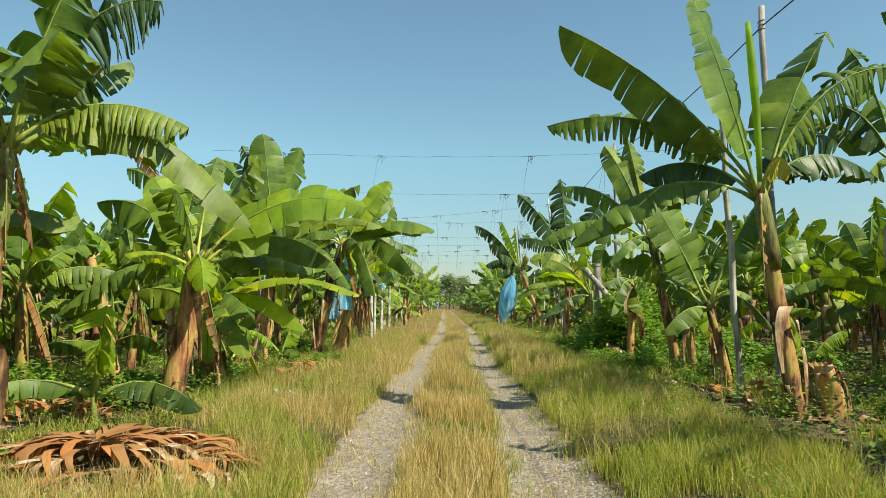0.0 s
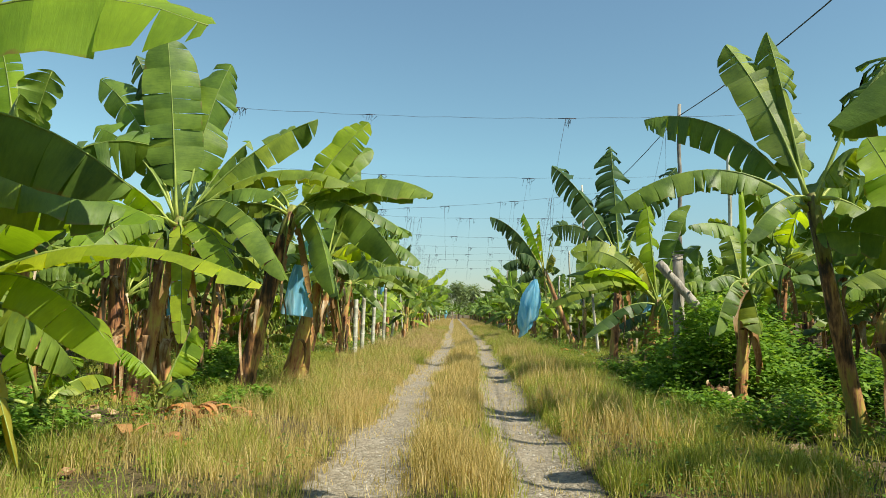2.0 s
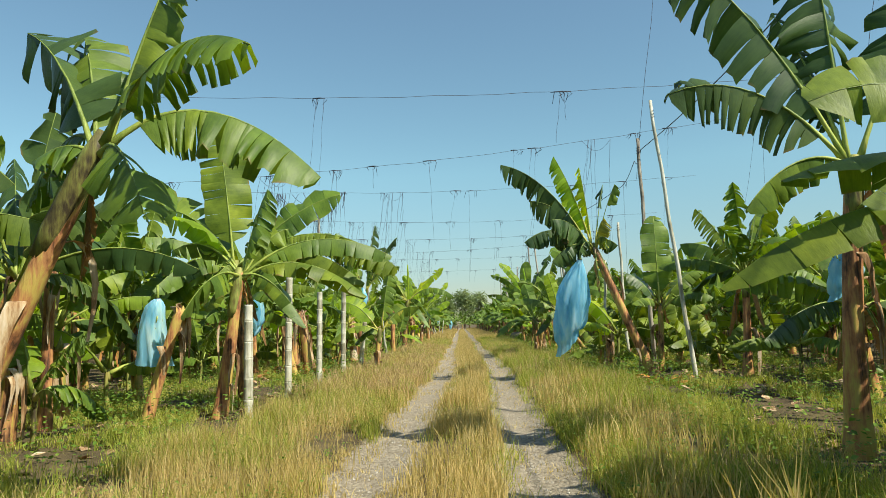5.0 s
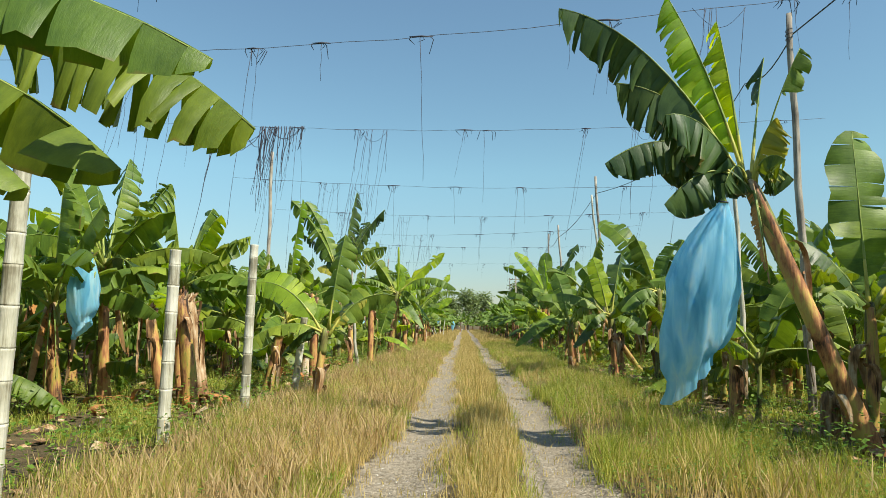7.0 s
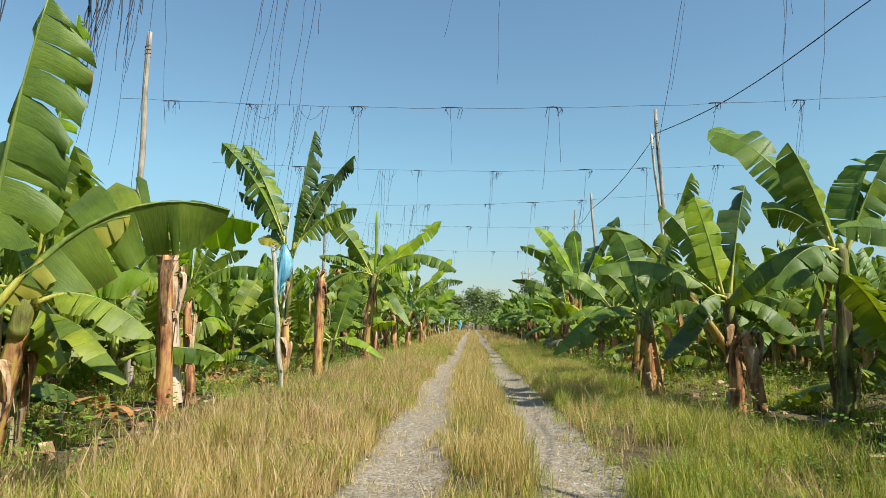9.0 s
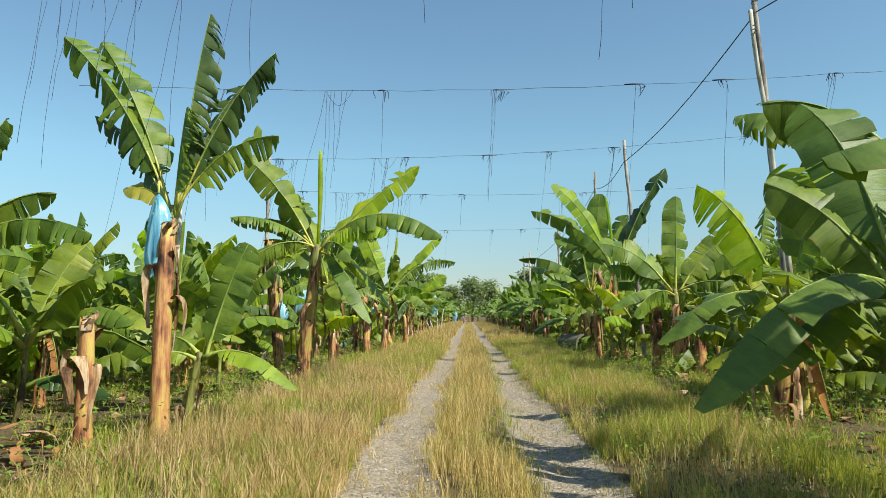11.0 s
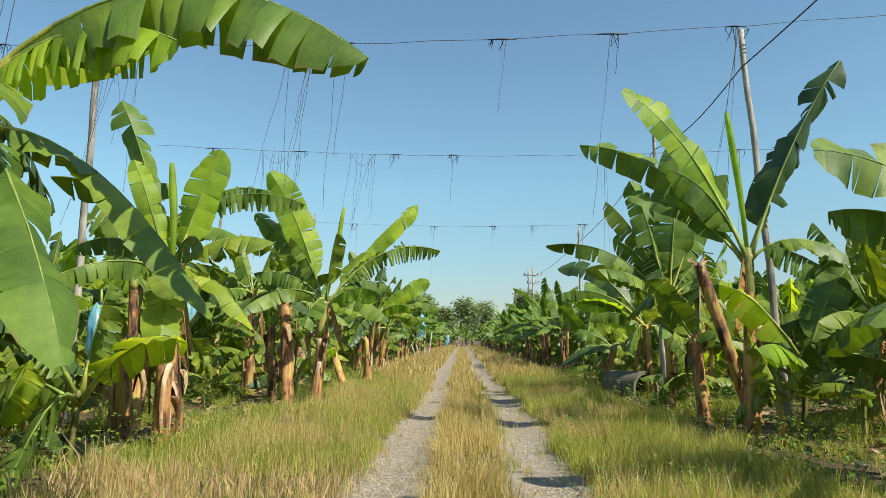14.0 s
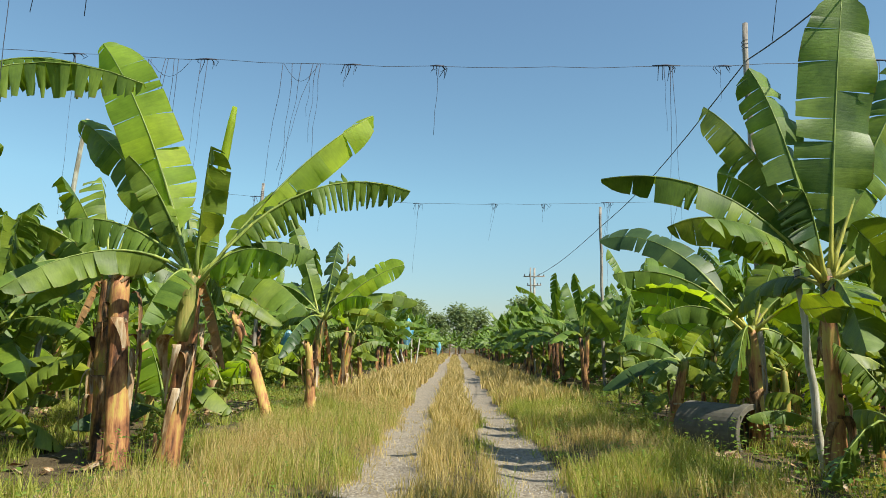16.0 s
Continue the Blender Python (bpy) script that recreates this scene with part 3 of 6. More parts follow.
def leafy_mesh(name, label, mat, centres, normals_up, size, rng, category="weeds"):
    """Many small pointed leaves in one mesh."""
    n = len(centres)
    az, el = rng.uniform(0, 6.283, n), np.radians(rng.uniform(-50, 55, n) * (1 - normals_up) + rng.uniform(-20, 35, n) * normals_up)
    d = np.stack([np.cos(az) * np.cos(el), np.sin(az) * np.cos(el), np.sin(el)], 1)
    s = np.stack([-np.sin(az), np.cos(az), rng.uniform(-0.5, 0.5, n)], 1)
    L = (size * rng.uniform(0.6, 1.3, n))[:, None]
    mid = centres + d * L * 0.5 - np.array([0, 0, 1]) * L * 0.05
    V = np.stack([centres, mid + s * L * 0.34, centres + d * L - np.array([0, 0, 1]) * L * 0.22, mid - s * L * 0.34], 1)
    tris = (np.arange(n)[:, None, None] * 4 + np.array([[0, 1, 2], [0, 2, 3]])[None]).reshape(-1, 3)
    me = bpy.data.meshes.new(name)
    me.from_pydata(V.reshape(-1, 3).tolist(), [], tris.tolist())
    me.materials.append(mat)
    me.update()
    return tagged(new(name, me), label, category, kind="stuff")


HEAPS = ((-3.3, 5.95, 1.15), (-3.4, 14.6, 0.5), (4.15, 69.0, 0.8))


def strew(rng, count, x0, x1, y0, y1, follow=True, patch=0.0, scale=0.6, shift=0.0):
    """Roots strewn over a band beside the track, in uneven tufts."""
    out = []
    while len(out) < count:
        k = 6000
        y = y0 + (y1 - y0) * rng.uniform(0, 1, k) ** 1.25
        x = rng.uniform(x0, x1, k)
        for a, b in zip(x, y):
            if patch and noise.noise(Vector((a * scale * 1.6 + shift, b * scale, shift))) < patch * rng.uniform(-0.6, 1.0):
                continue
            c = a + (road_mid(b) if follow else 0)
            if follow:
                c += 0.20 * noise.noise(Vector((b * 0.55, a * 0.4, 5.0))) + 0.12 * noise.noise(Vector((b * 2.1, a, 9.0)))
            if any((c - hx) ** 2 + (b - hy) ** 2 * 1.8 < hr * hr for hx, hy, hr in HEAPS):
                continue
            for _ in range(4):
                out.append((c + rng.normal(0, 0.035), b + rng.normal(0, 0.035)))
    return np.array(out[:count])


G = np.random.default_rng(5)

# ---- banana plants in the rows beside the track ----
banana(-4.70, 6.30, (0.20, 0.00, 3.04), [
    (14, 1.66, 0.32, 0.59, 0.37, 0.98, 37, 9, LEAF),
    (23, 2.31, -0.48, 1.18, 0.40, 0.74, 40, 8, LEAF),
    (8, 1.38, 1.55, 1.04, 0.53, 0.98, 18, 68, LEAF_OLD_DARK),
    (50, 1.17, 1.17, 0.30, 0.33, 0.2, 18, 43, LEAF),
    (180, 1.12, 1.22, 0.30, 0.46, 0.8, 18, -68, LEAF),
    (165, 1.52, -0.33, 0.28, 0.46, 0.4, 40, -9, LEAF),
    (320, 1.26, 0.90, 0.62, 0.48, 0.4, 18, 49, LEAF),
    (74, 0.94, 0.25, 0.17, 0.40, 0.1, 34, 3, LEAF_YOUNG_BRIGHT)] + random_leaves(random.Random(401), 3, 0.85), 401, radius=0.12, dry=2)
banana(-4.10, 9.30, (0.32, 0.00, 2.05), [
    (201, 0.56, 1.23, 0.07, 0.34, 0.0, 12, -70, LEAF_YOUNG_BRIGHT),
    (0, 2.36, 0.92, 0.76, 0.42, 0.05, 18, 58, LEAF_YOUNG_BRIGHT),
    (9, 1.91, 0.17, 0.77, 0.40, 0.15, 38, 9, LEAF),
    (214, 0.90, 0.16, 0.17, 0.33, 0.05, 37, -7, LEAF_YOUNG_BRIGHT),
    (168, 1.49, -0.10, 0.27, 0.32, 0.2, 40, -9, LEAF),
    (163, 1.76, 1.05, 0.61, 0.37, 0.4, 18, -59, LEAF),
    (75, 1.24, 0.97, 0.28, 0.37, 0.68, 18, 17, LEAF),
    (94, 1.00, 1.79, 0.37, 0.24, 0.1, 18, -5, LEAF),
    (297, 1.01, -0.27, 0.42, 0.33, 0.05, 50, 4, LEAF_YOUNG_BRIGHT)] + random_leaves(random.Random(402), 5, 0.85), 402, trunk=STEM_RED, radius=0.17, dry=5, petiole=PETIOLE_YELLOW)
banana(-4.10, 11.50, (-0.32, 0.00, 1.43), [
    (336, 2.43, 0.74, 0.76, 0.36, 0.05, 35, 8, LEAF_YOUNG_BRIGHT),
    (4, 2.63, 0.32, 0.66, 0.26, 0.05, 38, 9, LEAF_YOUNG_BRIGHT),
    (342, 1.97, -0.19, 0.59, 0.33, 0.05, 40, 9, LEAF_YOUNG_BRIGHT),
    (11, 1.57, 1.52, 0.98, 0.46, 0.2, 18, 66, LEAF),
    (316, 1.71, -0.23, 0.69, 0.33, 0.05, 40, 6, LEAF),
    (307, 1.89, -0.59, 0.59, 0.26, 0.1, 40, 5, LEAF),
    (50, 1.05, 1.15, 0.28, 0.33, 0.3, 18, 44, LEAF),
    (180, 1.21, 0.39, 0.23, 0.40, 0.2, 18, -57, LEAF),
    (294, 0.88, -0.77, 0.35, 0.19, 0.1, 40, 4, LEAF_YOUNG_BRIGHT),
    (336, 1.22, -0.98, 0.47, 0.14, 0.2, 40, 8, LEAF_YELLOW)] + random_leaves(random.Random(403), 4, 0.85), 403, radius=0.17, dry=9)
banana(-5.90, 15.20, (-0.40, 0.00, 3.37), [
    (180, 0.53, 2.13, 0.40, 0.26, 0.1, 18, -79, LEAF_YOUNG_BRIGHT),
    (170, 1.65, 1.99, 0.47, 0.24, 0.93, 18, -68, LEAF_DRY),
    (172, 1.47, 1.37, 0.60, 0.40, 0.8, 18, -66, LEAF),
    (212, 0.76, 0.73, 0.32, 0.40, 0.3, 18, -57, LEAF),
    (10, 1.12, 0.34, 0.35, 0.40, 0.3, 35, 9, LEAF),
    (328, 0.94, -1.14, 0.59, 0.40, 0.2, 40, 8, LEAF)] + random_leaves(random.Random(404), 3, 0.85), 404, radius=0.12, dry=2)
banana(-5.00, 16.20, (0.56, 0.00, 2.75), [
    (180, 0.35, 3.01, 0.06, 0.53, 0.1, 8, -79, LEAF),
    (52, 0.76, 2.83, 0.53, 0.40, 0.3, 18, 48, LEAF),
    (169, 1.57, 2.46, 0.53, 0.33, 0.4, 18, -71, LEAF),
    (168, 0.95, 2.78, 0.53, 0.33, 0.93, 18, -76, LEAF_OLD_DARK),
    (46, 1.11, 1.55, 0.19, 0.26, 0.2, 18, 49, LEAF),
    (180, 1.39, 1.53, 0.52, 0.40, 0.2, 18, -69, LEAF),
    (196, 1.12, 0.15, 0.34, 0.40, 0.4, 38, -9, LEAF),
    (324, 1.52, -0.74, 0.51, 0.40, 0.05, 40, 7, LEAF_YOUNG_BRIGHT),
    (6, 2.03, 1.77, 0.27, 0.36, 0.35, 18, 66, LEAF),
    (0, 2.60, 0.77, 0.87, 0.38, 0.2, 35, 9, LEAF),
    (327, 2.40, -0.70, 1.25, 0.37, 0.2, 40, 8, LEAF),
    (302, 0.71, -1.61, 0.53, 0.21, 0.05, 40, 5, LEAF_YOUNG_BRIGHT)] + random_leaves(random.Random(412), 8, 0.85)[4:], 405, radius=0.15, dry=8)
banana(-3.70, 17.10, (0.75, 0.00, 3.08), [
    (14, 1.24, 1.68, 0.10, 0.34, 0.05, 18, 69, LEAF_YOUNG_BRIGHT),
    (26, 1.38, 1.30, 0.19, 0.32, 0.1, 18, 60, LEAF),
    (348, 2.42, 0.46, 0.54, 0.48, 0.18, 37, 9, LEAF),
    (337, 2.05, -0.69, 1.04, 0.55, 0.15, 40, 8, LEAF),
    (309, 1.54, -1.17, 0.97, 0.34, 0.3, 45, 6, LEAF),
    (23, 2.07, -0.18, 0.62, 0.24, 0.68, 40, 8, LEAF),
    (134, 0.70, 0.51, 0.16, 0.33, 0.1, 18, -45, LEAF),
    (161, 1.25, -0.53, 0.41, 0.40, 0.3, 40, -9, LEAF_OLD_DARK)] + random_leaves(random.Random(413), 8, 0.85)[4:], 406, radius=0.16, dry=8)
banana(-3.50, 19.20, (0.71, 0.00, 2.41), [
    (12, 0.95, 1.57, 0.37, 0.34, 0.15, 18, 71, LEAF),
    (246, 0.55, 0.68, 0.26, 0.37, 0.1, 18, -29, LEAF_YOUNG_BRIGHT),
    (91, 0.30, 0.57, 0.12, 0.24, 0.1, 18, -2, LEAF),
    (269, 0.60, -0.39, 0.29, 0.33, 0.4, 34, -0, LEAF),
    (55, 0.73, 2.26, 0.24, 0.37, 0.1, 18, 45, LEAF),
    (180, 1.31, 0.31, 0.40, 0.40, 0.3, 36, -9, LEAF),
    (55, 0.98, -0.13, 0.34, 0.42, 0.2, 40, 5, LEAF_OLD_DARK),
    (313, 0.55, -0.66, 0.43, 0.26, 0.8, 40, 6, LEAF_OLD_DARK)] + random_leaves(random.Random(414), 8, 0.85)[4:], 407, radius=0.16, dry=9)
banana(-4.10, 21.60, (1.42, 0.00, 2.87), [
    (326, 1.78, 0.44, 0.55, 0.37, 0.93, 36, 7, LEAF),
    (10, 1.66, -0.14, 0.75, 0.45, 0.8, 40, 9, LEAF),
    (317, 0.89, -0.61, 0.38, 0.40, 0.3, 40, 7, LEAF),
    (180, 0.52, -0.08, 0.16, 0.33, 0.3, 40, -9, LEAF),
    (155, 0.96, 1.19, 0.31, 0.40, 0.3, 18, -64, LEAF_OLD_DARK),
    (130, 0.78, 1.23, 0.26, 0.37, 0.2, 18, -47, LEAF)] + random_leaves(random.Random(408), 2, 0.85), 408, trunk=STEM_RED, radius=0.12, dry=2)
banana(-4.02, 27.72, (0.36, 0.00, 2.40), [
    (14, 2.57, 0.36, 0.78, 0.33, 0.68, 38, 9, LEAF),
    (0, 2.12, -0.33, 0.64, 0.33, 0.2, 40, 9, LEAF),
    (350, 1.18, -0.83, 0.43, 0.24, 0.15, 40, 9, LEAF),
    (213, 0.55, -0.58, 0.32, 0.26, 0.1, 40, -8, LEAF),
    (22, 0.80, 0.85, 0.23, 0.32, 0.3, 18, 63, LEAF),
    (171, 1.23, 0.56, 0.41, 0.26, 0.3, 18, -59, LEAF)] + random_leaves(random.Random(409), 3, 0.85), 409, radius=0.12, dry=2)
banana(-3.95, 29.00, (-0.20, 0.00, 2.65), [
    (180, 0.36, 2.69, 0.00, 0.55, 0.05, 10, -79, LEAF),
    (6, 1.93, 1.39, 0.29, 0.40, 0.1, 18, 64, LEAF),
    (356, 3.05, 0.10, 1.07, 0.53, 0.98, 52, 9, LEAF),
    (351, 2.48, -0.30, 0.80, 0.48, 0.2, 46, 9, LEAF),
    (326, 1.60, -0.92, 0.83, 0.37, 0.1, 40, 7, LEAF),
    (230, 0.39, -0.16, 0.13, 0.34, 0.1, 40, -6, LEAF),
    (180, 1.39, 1.18, 0.55, 0.46, 0.3, 18, -66, LEAF),
    (43, 0.88, -0.29, 0.17, 0.33, 0.1, 40, 7, LEAF),
    (173, 1.54, -0.64, 0.50, 0.40, 0.2, 40, -9, LEAF)] + random_leaves(random.Random(417), 8, 0.85)[4:], 410, radius=0.12, dry=4)
banana(-2.70, 37.50, (0.15, 0.00, 1.35), [
    (0, 0.31, 1.80, 0.18, 0.34, 0.68, 18, 79, LEAF),
    (180, 1.44, 0.96, 0.61, 0.37, 0.05, 18, -63, LEAF_YOUNG_BRIGHT),
    (187, 1.53, -0.18, 0.39, 0.37, 0.05, 40, -9, LEAF),
    (167, 0.87, -0.41, 0.29, 0.26, 0.05, 40, -9, LEAF_OLD_DARK),
    (24, 0.75, 0.68, 0.10, 0.14, 0.68, 18, 61, LEAF_YELLOW),
    (23, 1.29, 0.70, 0.59, 0.32, 0.3, 18, 56, LEAF)], 411, trunk=STEM_RED, radius=0.09, dry=0, petiole=PETIOLE_YELLOW)
banana(-4.40, 40.20, (0.35, 0.00, 1.57), [
    (6, 2.07, 0.80, 0.55, 0.42, 0.35, 66, 58, LEAF_YOUNG_BRIGHT, 0.58),
    (10, 1.12, -0.31, 0.35, 0.34, 0.1, 40, 9, LEAF),
    (23, 1.02, 0.33, 0.32, 0.40, 0.3, 35, 8, LEAF_YOUNG_BRIGHT),
    (0, 0.44, 1.28, 0.27, 0.33, 0.3, 18, 78, LEAF_YOUNG_BRIGHT),
    (52, 0.38, -0.70, 0.24, 0.33, 0.2, 40, 6, LEAF),
    (332, 0.42, 2.73, 0.28, 0.18, 0.93, 18, 70, LEAF_YOUNG_BRIGHT)] + random_leaves(random.Random(412), 3, 0.85), 412, radius=0.12, dry=2, petiole=PETIOLE_YELLOW)
banana(-5.40, 53.40, (0.07, 0.00, 3.33), [
    (180, 2.22, 3.43, 0.61, 0.50, 0.88, 18, -72, LEAF),
    (170, 1.69, 3.47, 0.39, 0.42, 0.8, 18, -74, LEAF),
    (351, 0.61, 3.85, 0.31, 0.53, 0.88, 50, 78, LEAF_OLD_DARK),
    (3, 1.78, 3.10, 0.54, 0.50, 0.88, 55, 73, LEAF_OLD_DARK),
    (357, 1.93, 1.41, 0.72, 0.46, 0.88, 18, 64, LEAF),
    (20, 1.18, 2.54, 0.56, 0.46, 0.88, 18, 71, LEAF_OLD_DARK),
    (312, 0.53, 1.86, 0.58, 0.43, 0.88, 18, 52, LEAF),
    (169, 1.08, 0.50, 0.36, 0.24, 0.3, 18, -59, LEAF_YELLOW),
    (167, 1.84, 2.02, 0.55, 0.33, 0.93, 18, -67, LEAF_OLD_DARK)], 413, trunk=STEM_GREEN, radius=0.12, dry=1, petiole=PETIOLE_YELLOW)
banana(-3.44, 49.75, (0.18, 0.00, 0.97), [
    (355, 1.24, -0.28, 0.32, 0.24, 0.05, 40, 9, LEAF_YOUNG_BRIGHT),
    (198, 0.66, 0.00, 0.13, 0.24, 0.05, 40, -9, LEAF_YOUNG_BRIGHT),
    (11, 0.54, 1.45, 0.08, 0.34, 0.1, 18, 76, LEAF),
    (161, 0.61, 0.24, 0.13, 0.24, 0.05, 18, -55, LEAF)], 414, trunk=STEM_GREEN, radius=0.06, dry=0)
banana(-3.50, 55.50, (0.33, 0.00, 2.84), [
    (180, 1.57, 2.03, 0.31, 0.40, 0.3, 18, -70, LEAF),
    (161, 1.56, 0.79, 0.35, 0.33, 0.93, 18, -57, LEAF),
    (21, 2.24, 2.02, 0.00, 0.38, 0.15, 18, 62, LEAF_YOUNG_BRIGHT),
    (354, 2.67, 0.48, 0.93, 0.42, 0.82, 48, 9, LEAF),
    (22, 1.61, -1.12, 0.59, 0.36, 0.1, 40, 8, LEAF),
    (331, 1.45, -1.43, 0.41, 0.33, 0.1, 40, 8, LEAF),
    (192, 1.39, -0.36, 0.36, 0.37, 0.1, 40, -9, LEAF_YOUNG_BRIGHT),
    (173, 2.59, -0.83, 0.82, 0.40, 0.2, 40, -9, LEAF),
    (318, 1.20, -0.27, 0.61, 0.32, 0.2, 45, 7, LEAF),
    (143, 1.00, 1.31, 0.16, 0.33, 0.2, 18, -56, LEAF)] + random_leaves(random.Random(422), 8, 0.85)[4:], 415, radius=0.17, dry=4, petiole=PETIOLE_YELLOW, spear=(0.05, 0.00, 2.12))
banana(-3.75, 60.50, (-0.20, 0.00, 2.37), [
    (10, 0.56, 1.75, 0.00, 0.34, 0.1, 18, 77, LEAF_YOUNG_BRIGHT),
    (180, 0.87, 2.42, 0.26, 0.34, 0.15, 18, -77, LEAF),
    (0, 1.39, 0.42, 0.44, 0.37, 0.35, 35, 9, LEAF),
    (289, 1.06, -0.99, 0.44, 0.34, 0.05, 34, 3, LEAF_YOUNG_BRIGHT),
    (297, 1.12, -0.40, 0.42, 0.40, 0.05, 40, 4, LEAF),
    (355, 1.20, -0.75, 0.42, 0.26, 0.05, 40, 9, LEAF_YOUNG_BRIGHT),
    (201, 0.57, 1.51, 0.00, 0.21, 0.0, 18, -72, LEAF_YOUNG_BRIGHT),
    (180, 1.81, 1.38, 0.68, 0.40, 0.3, 18, -64, LEAF)] + random_leaves(random.Random(423), 8, 0.85)[4:], 416, radius=0.14, dry=6, petiole=PETIOLE_YELLOW, spear=(-0.08, 0.00, 1.48))
banana(-3.20, 66.00, (0.21, 0.00, 2.24), [
    (180, 1.35, 3.00, 0.33, 0.44, 0.1, 12, -76, LEAF_YOUNG_BRIGHT),
    (170, 1.75, 2.10, 0.27, 0.36, 0.2, 18, -69, LEAF),
    (298, 0.68, 1.46, 0.40, 0.33, 0.25, 40, 36, LEAF),
    (28, 2.15, 2.46, 0.16, 0.38, 0.2, 18, 61, LEAF_YOUNG_BRIGHT),
    (14, 2.54, 1.30, 1.00, 0.36, 0.98, 18, 59, LEAF),
    (344, 1.50, -0.36, 0.62, 0.36, 0.4, 40, 9, LEAF),
    (170, 2.40, -0.20, 0.72, 0.34, 0.3, 40, -9, LEAF),
    (243, 0.68, -0.50, 0.34, 0.36, 0.2, 40, -4, LEAF),
    (25, 1.42, 0.44, 0.45, 0.34, 0.3, 35, 8, LEAF),
    (210, 0.80, 1.38, 0.32, 0.26, 0.2, 18, -64, LEAF)] + random_leaves(random.Random(424), 8, 0.85)[4:], 417, trunk=STEM_RED, radius=0.14, dry=3, spear=(0.36, 0.00, 2.08))
banana(-3.10, 72.80, (0.24, 0.00, 2.09), [
    (0, 1.75, 1.20, 0.21, 0.36, 0.1, 18, 63, LEAF_YOUNG_BRIGHT),
    (6, 2.08, 0.42, 0.64, 0.33, 0.4, 37, 9, LEAF),
    (167, 0.87, 2.22, 0.00, 0.26, 0.1, 18, -75, LEAF),
    (50, 0.39, 1.73, 0.18, 0.24, 0.8, 18, 50, LEAF_OLD_DARK),
    (173, 1.60, 0.74, 0.53, 0.34, 0.3, 18, -59, LEAF),
    (191, 1.08, -0.03, 0.32, 0.26, 0.2, 40, -9, LEAF),
    (349, 1.54, 0.01, 0.46, 0.24, 0.3, 40, 9, LEAF)] + random_leaves(random.Random(418), 1, 0.85) + random_leaves(random.Random(425), 8, 0.85)[4:], 418, radius=0.12, dry=2)
banana(-3.50, 78.60, (0.41, 0.00, 1.85), [
    (0, 1.60, 1.22, 0.40, 0.33, 0.2, 18, 65, LEAF),
    (171, 1.25, 1.55, 0.20, 0.33, 0.2, 18, -69, LEAF)] + random_leaves(random.Random(419), 5, 0.85), 419, radius=0.12, dry=2)
banana(4.15, 8.50, (-0.40, 0.00, 2.90), [
    (180, 2.52, 2.25, 0.34, 0.48, 0.35, 18, -66, LEAF),
    (199, 0.93, 2.45, 0.08, 0.48, 0.05, 8, -73, LEAF),
    (155, 2.79, 1.22, 0.91, 0.37, 0.98, 18, -53, LEAF),
    (168, 2.39, -0.42, 0.73, 0.40, 0.8, 40, -9, LEAF),
    (15, 1.19, 2.32, 0.26, 0.42, 0.4, 18, 72, LEAF),
    (262, 1.11, 0.13, 0.56, 0.26, 0.8, 50, -1, LEAF_YELLOW),
    (6, 2.02, 1.77, 0.94, 0.40, 0.98, 18, 66, LEAF),
    (13, 1.76, 0.36, 0.63, 0.40, 0.68, 36, 9, LEAF_OLD_DARK),
    (28, 1.69, 1.01, 0.59, 0.40, 0.68, 18, 55, LEAF_OLD_DARK),
    (145, 1.57, 0.49, 0.49, 0.37, 0.8, 35, -7, LEAF_OLD_DARK)], 420, trunk=STEM, radius=0.13, dry=2, spear=(-0.05, 0.00, 2.24))
banana(6.40, 9.90, (0.09, 0.00, 3.63), [
    (180, 0.66, 1.74, 0.56, 0.37, 0.8, 18, -77, LEAF),
    (180, 0.96, 0.87, 0.52, 0.37, 0.8, 18, -66, LEAF_OLD_DARK),
    (210, 0.79, -0.25, 0.25, 0.40, 0.2, 40, -8, LEAF)] + random_leaves(random.Random(421), 3, 0.85), 421, radius=0.12, dry=2)
banana(4.35, 11.00, (-0.35, 0.00, 1.47), [
    (180, 0.86, 1.74, 0.00, 0.48, 0.05, 10, -75, LEAF),
    (199, 0.91, -0.42, 0.25, 0.33, 0.1, 40, -9, LEAF),
    (147, 0.55, 0.21, 0.18, 0.33, 0.2, 18, -49, LEAF)] + random_leaves(random.Random(422), 3, 0.85), 422, radius=0.08, dry=2)
banana(4.60, 14.20, (-0.52, 0.00, 2.86), [
    (153, 1.97, 1.33, 0.83, 0.36, 0.74, 18, -56, LEAF),
    (170, 2.38, 0.11, 0.83, 0.34, 0.8, 39, -9, LEAF),
    (161, 0.92, 2.15, 0.23, 0.37, 0.1, 18, -72, LEAF),
    (352, 2.05, 2.33, 1.40, 0.45, 0.98, 18, 68, LEAF),
    (202, 1.07, -0.46, 0.29, 0.26, 0.1, 40, -8, LEAF),
    (328, 1.15, -0.94, 0.45, 0.32, 0.1, 40, 8, LEAF),
    (289, 0.63, 0.57, 0.34, 0.34, 0.4, 18, 21, LEAF),
    (153, 0.44, 2.27, 0.00, 0.33, 0.68, 18, -71, LEAF),
    (25, 1.19, 0.48, 0.26, 0.40, 0.3, 18, 53, LEAF)], 423, trunk=STEM, radius=0.11, dry=0)
banana(4.90, 13.00, (-0.03, 0.00, 1.67), [
    (180, 0.84, 1.71, 0.04, 0.37, 0.0, 8, -75, LEAF_YOUNG_BRIGHT),
    (193, 1.34, 0.22, 0.41, 0.33, 0.1, 37, -9, LEAF),
    (10, 1.12, 1.11, 0.32, 0.33, 0.2, 18, 66, LEAF),
    (343, 0.68, -0.01, 0.20, 0.26, 0.2, 40, 9, LEAF)], 424, radius=0.07, dry=1)
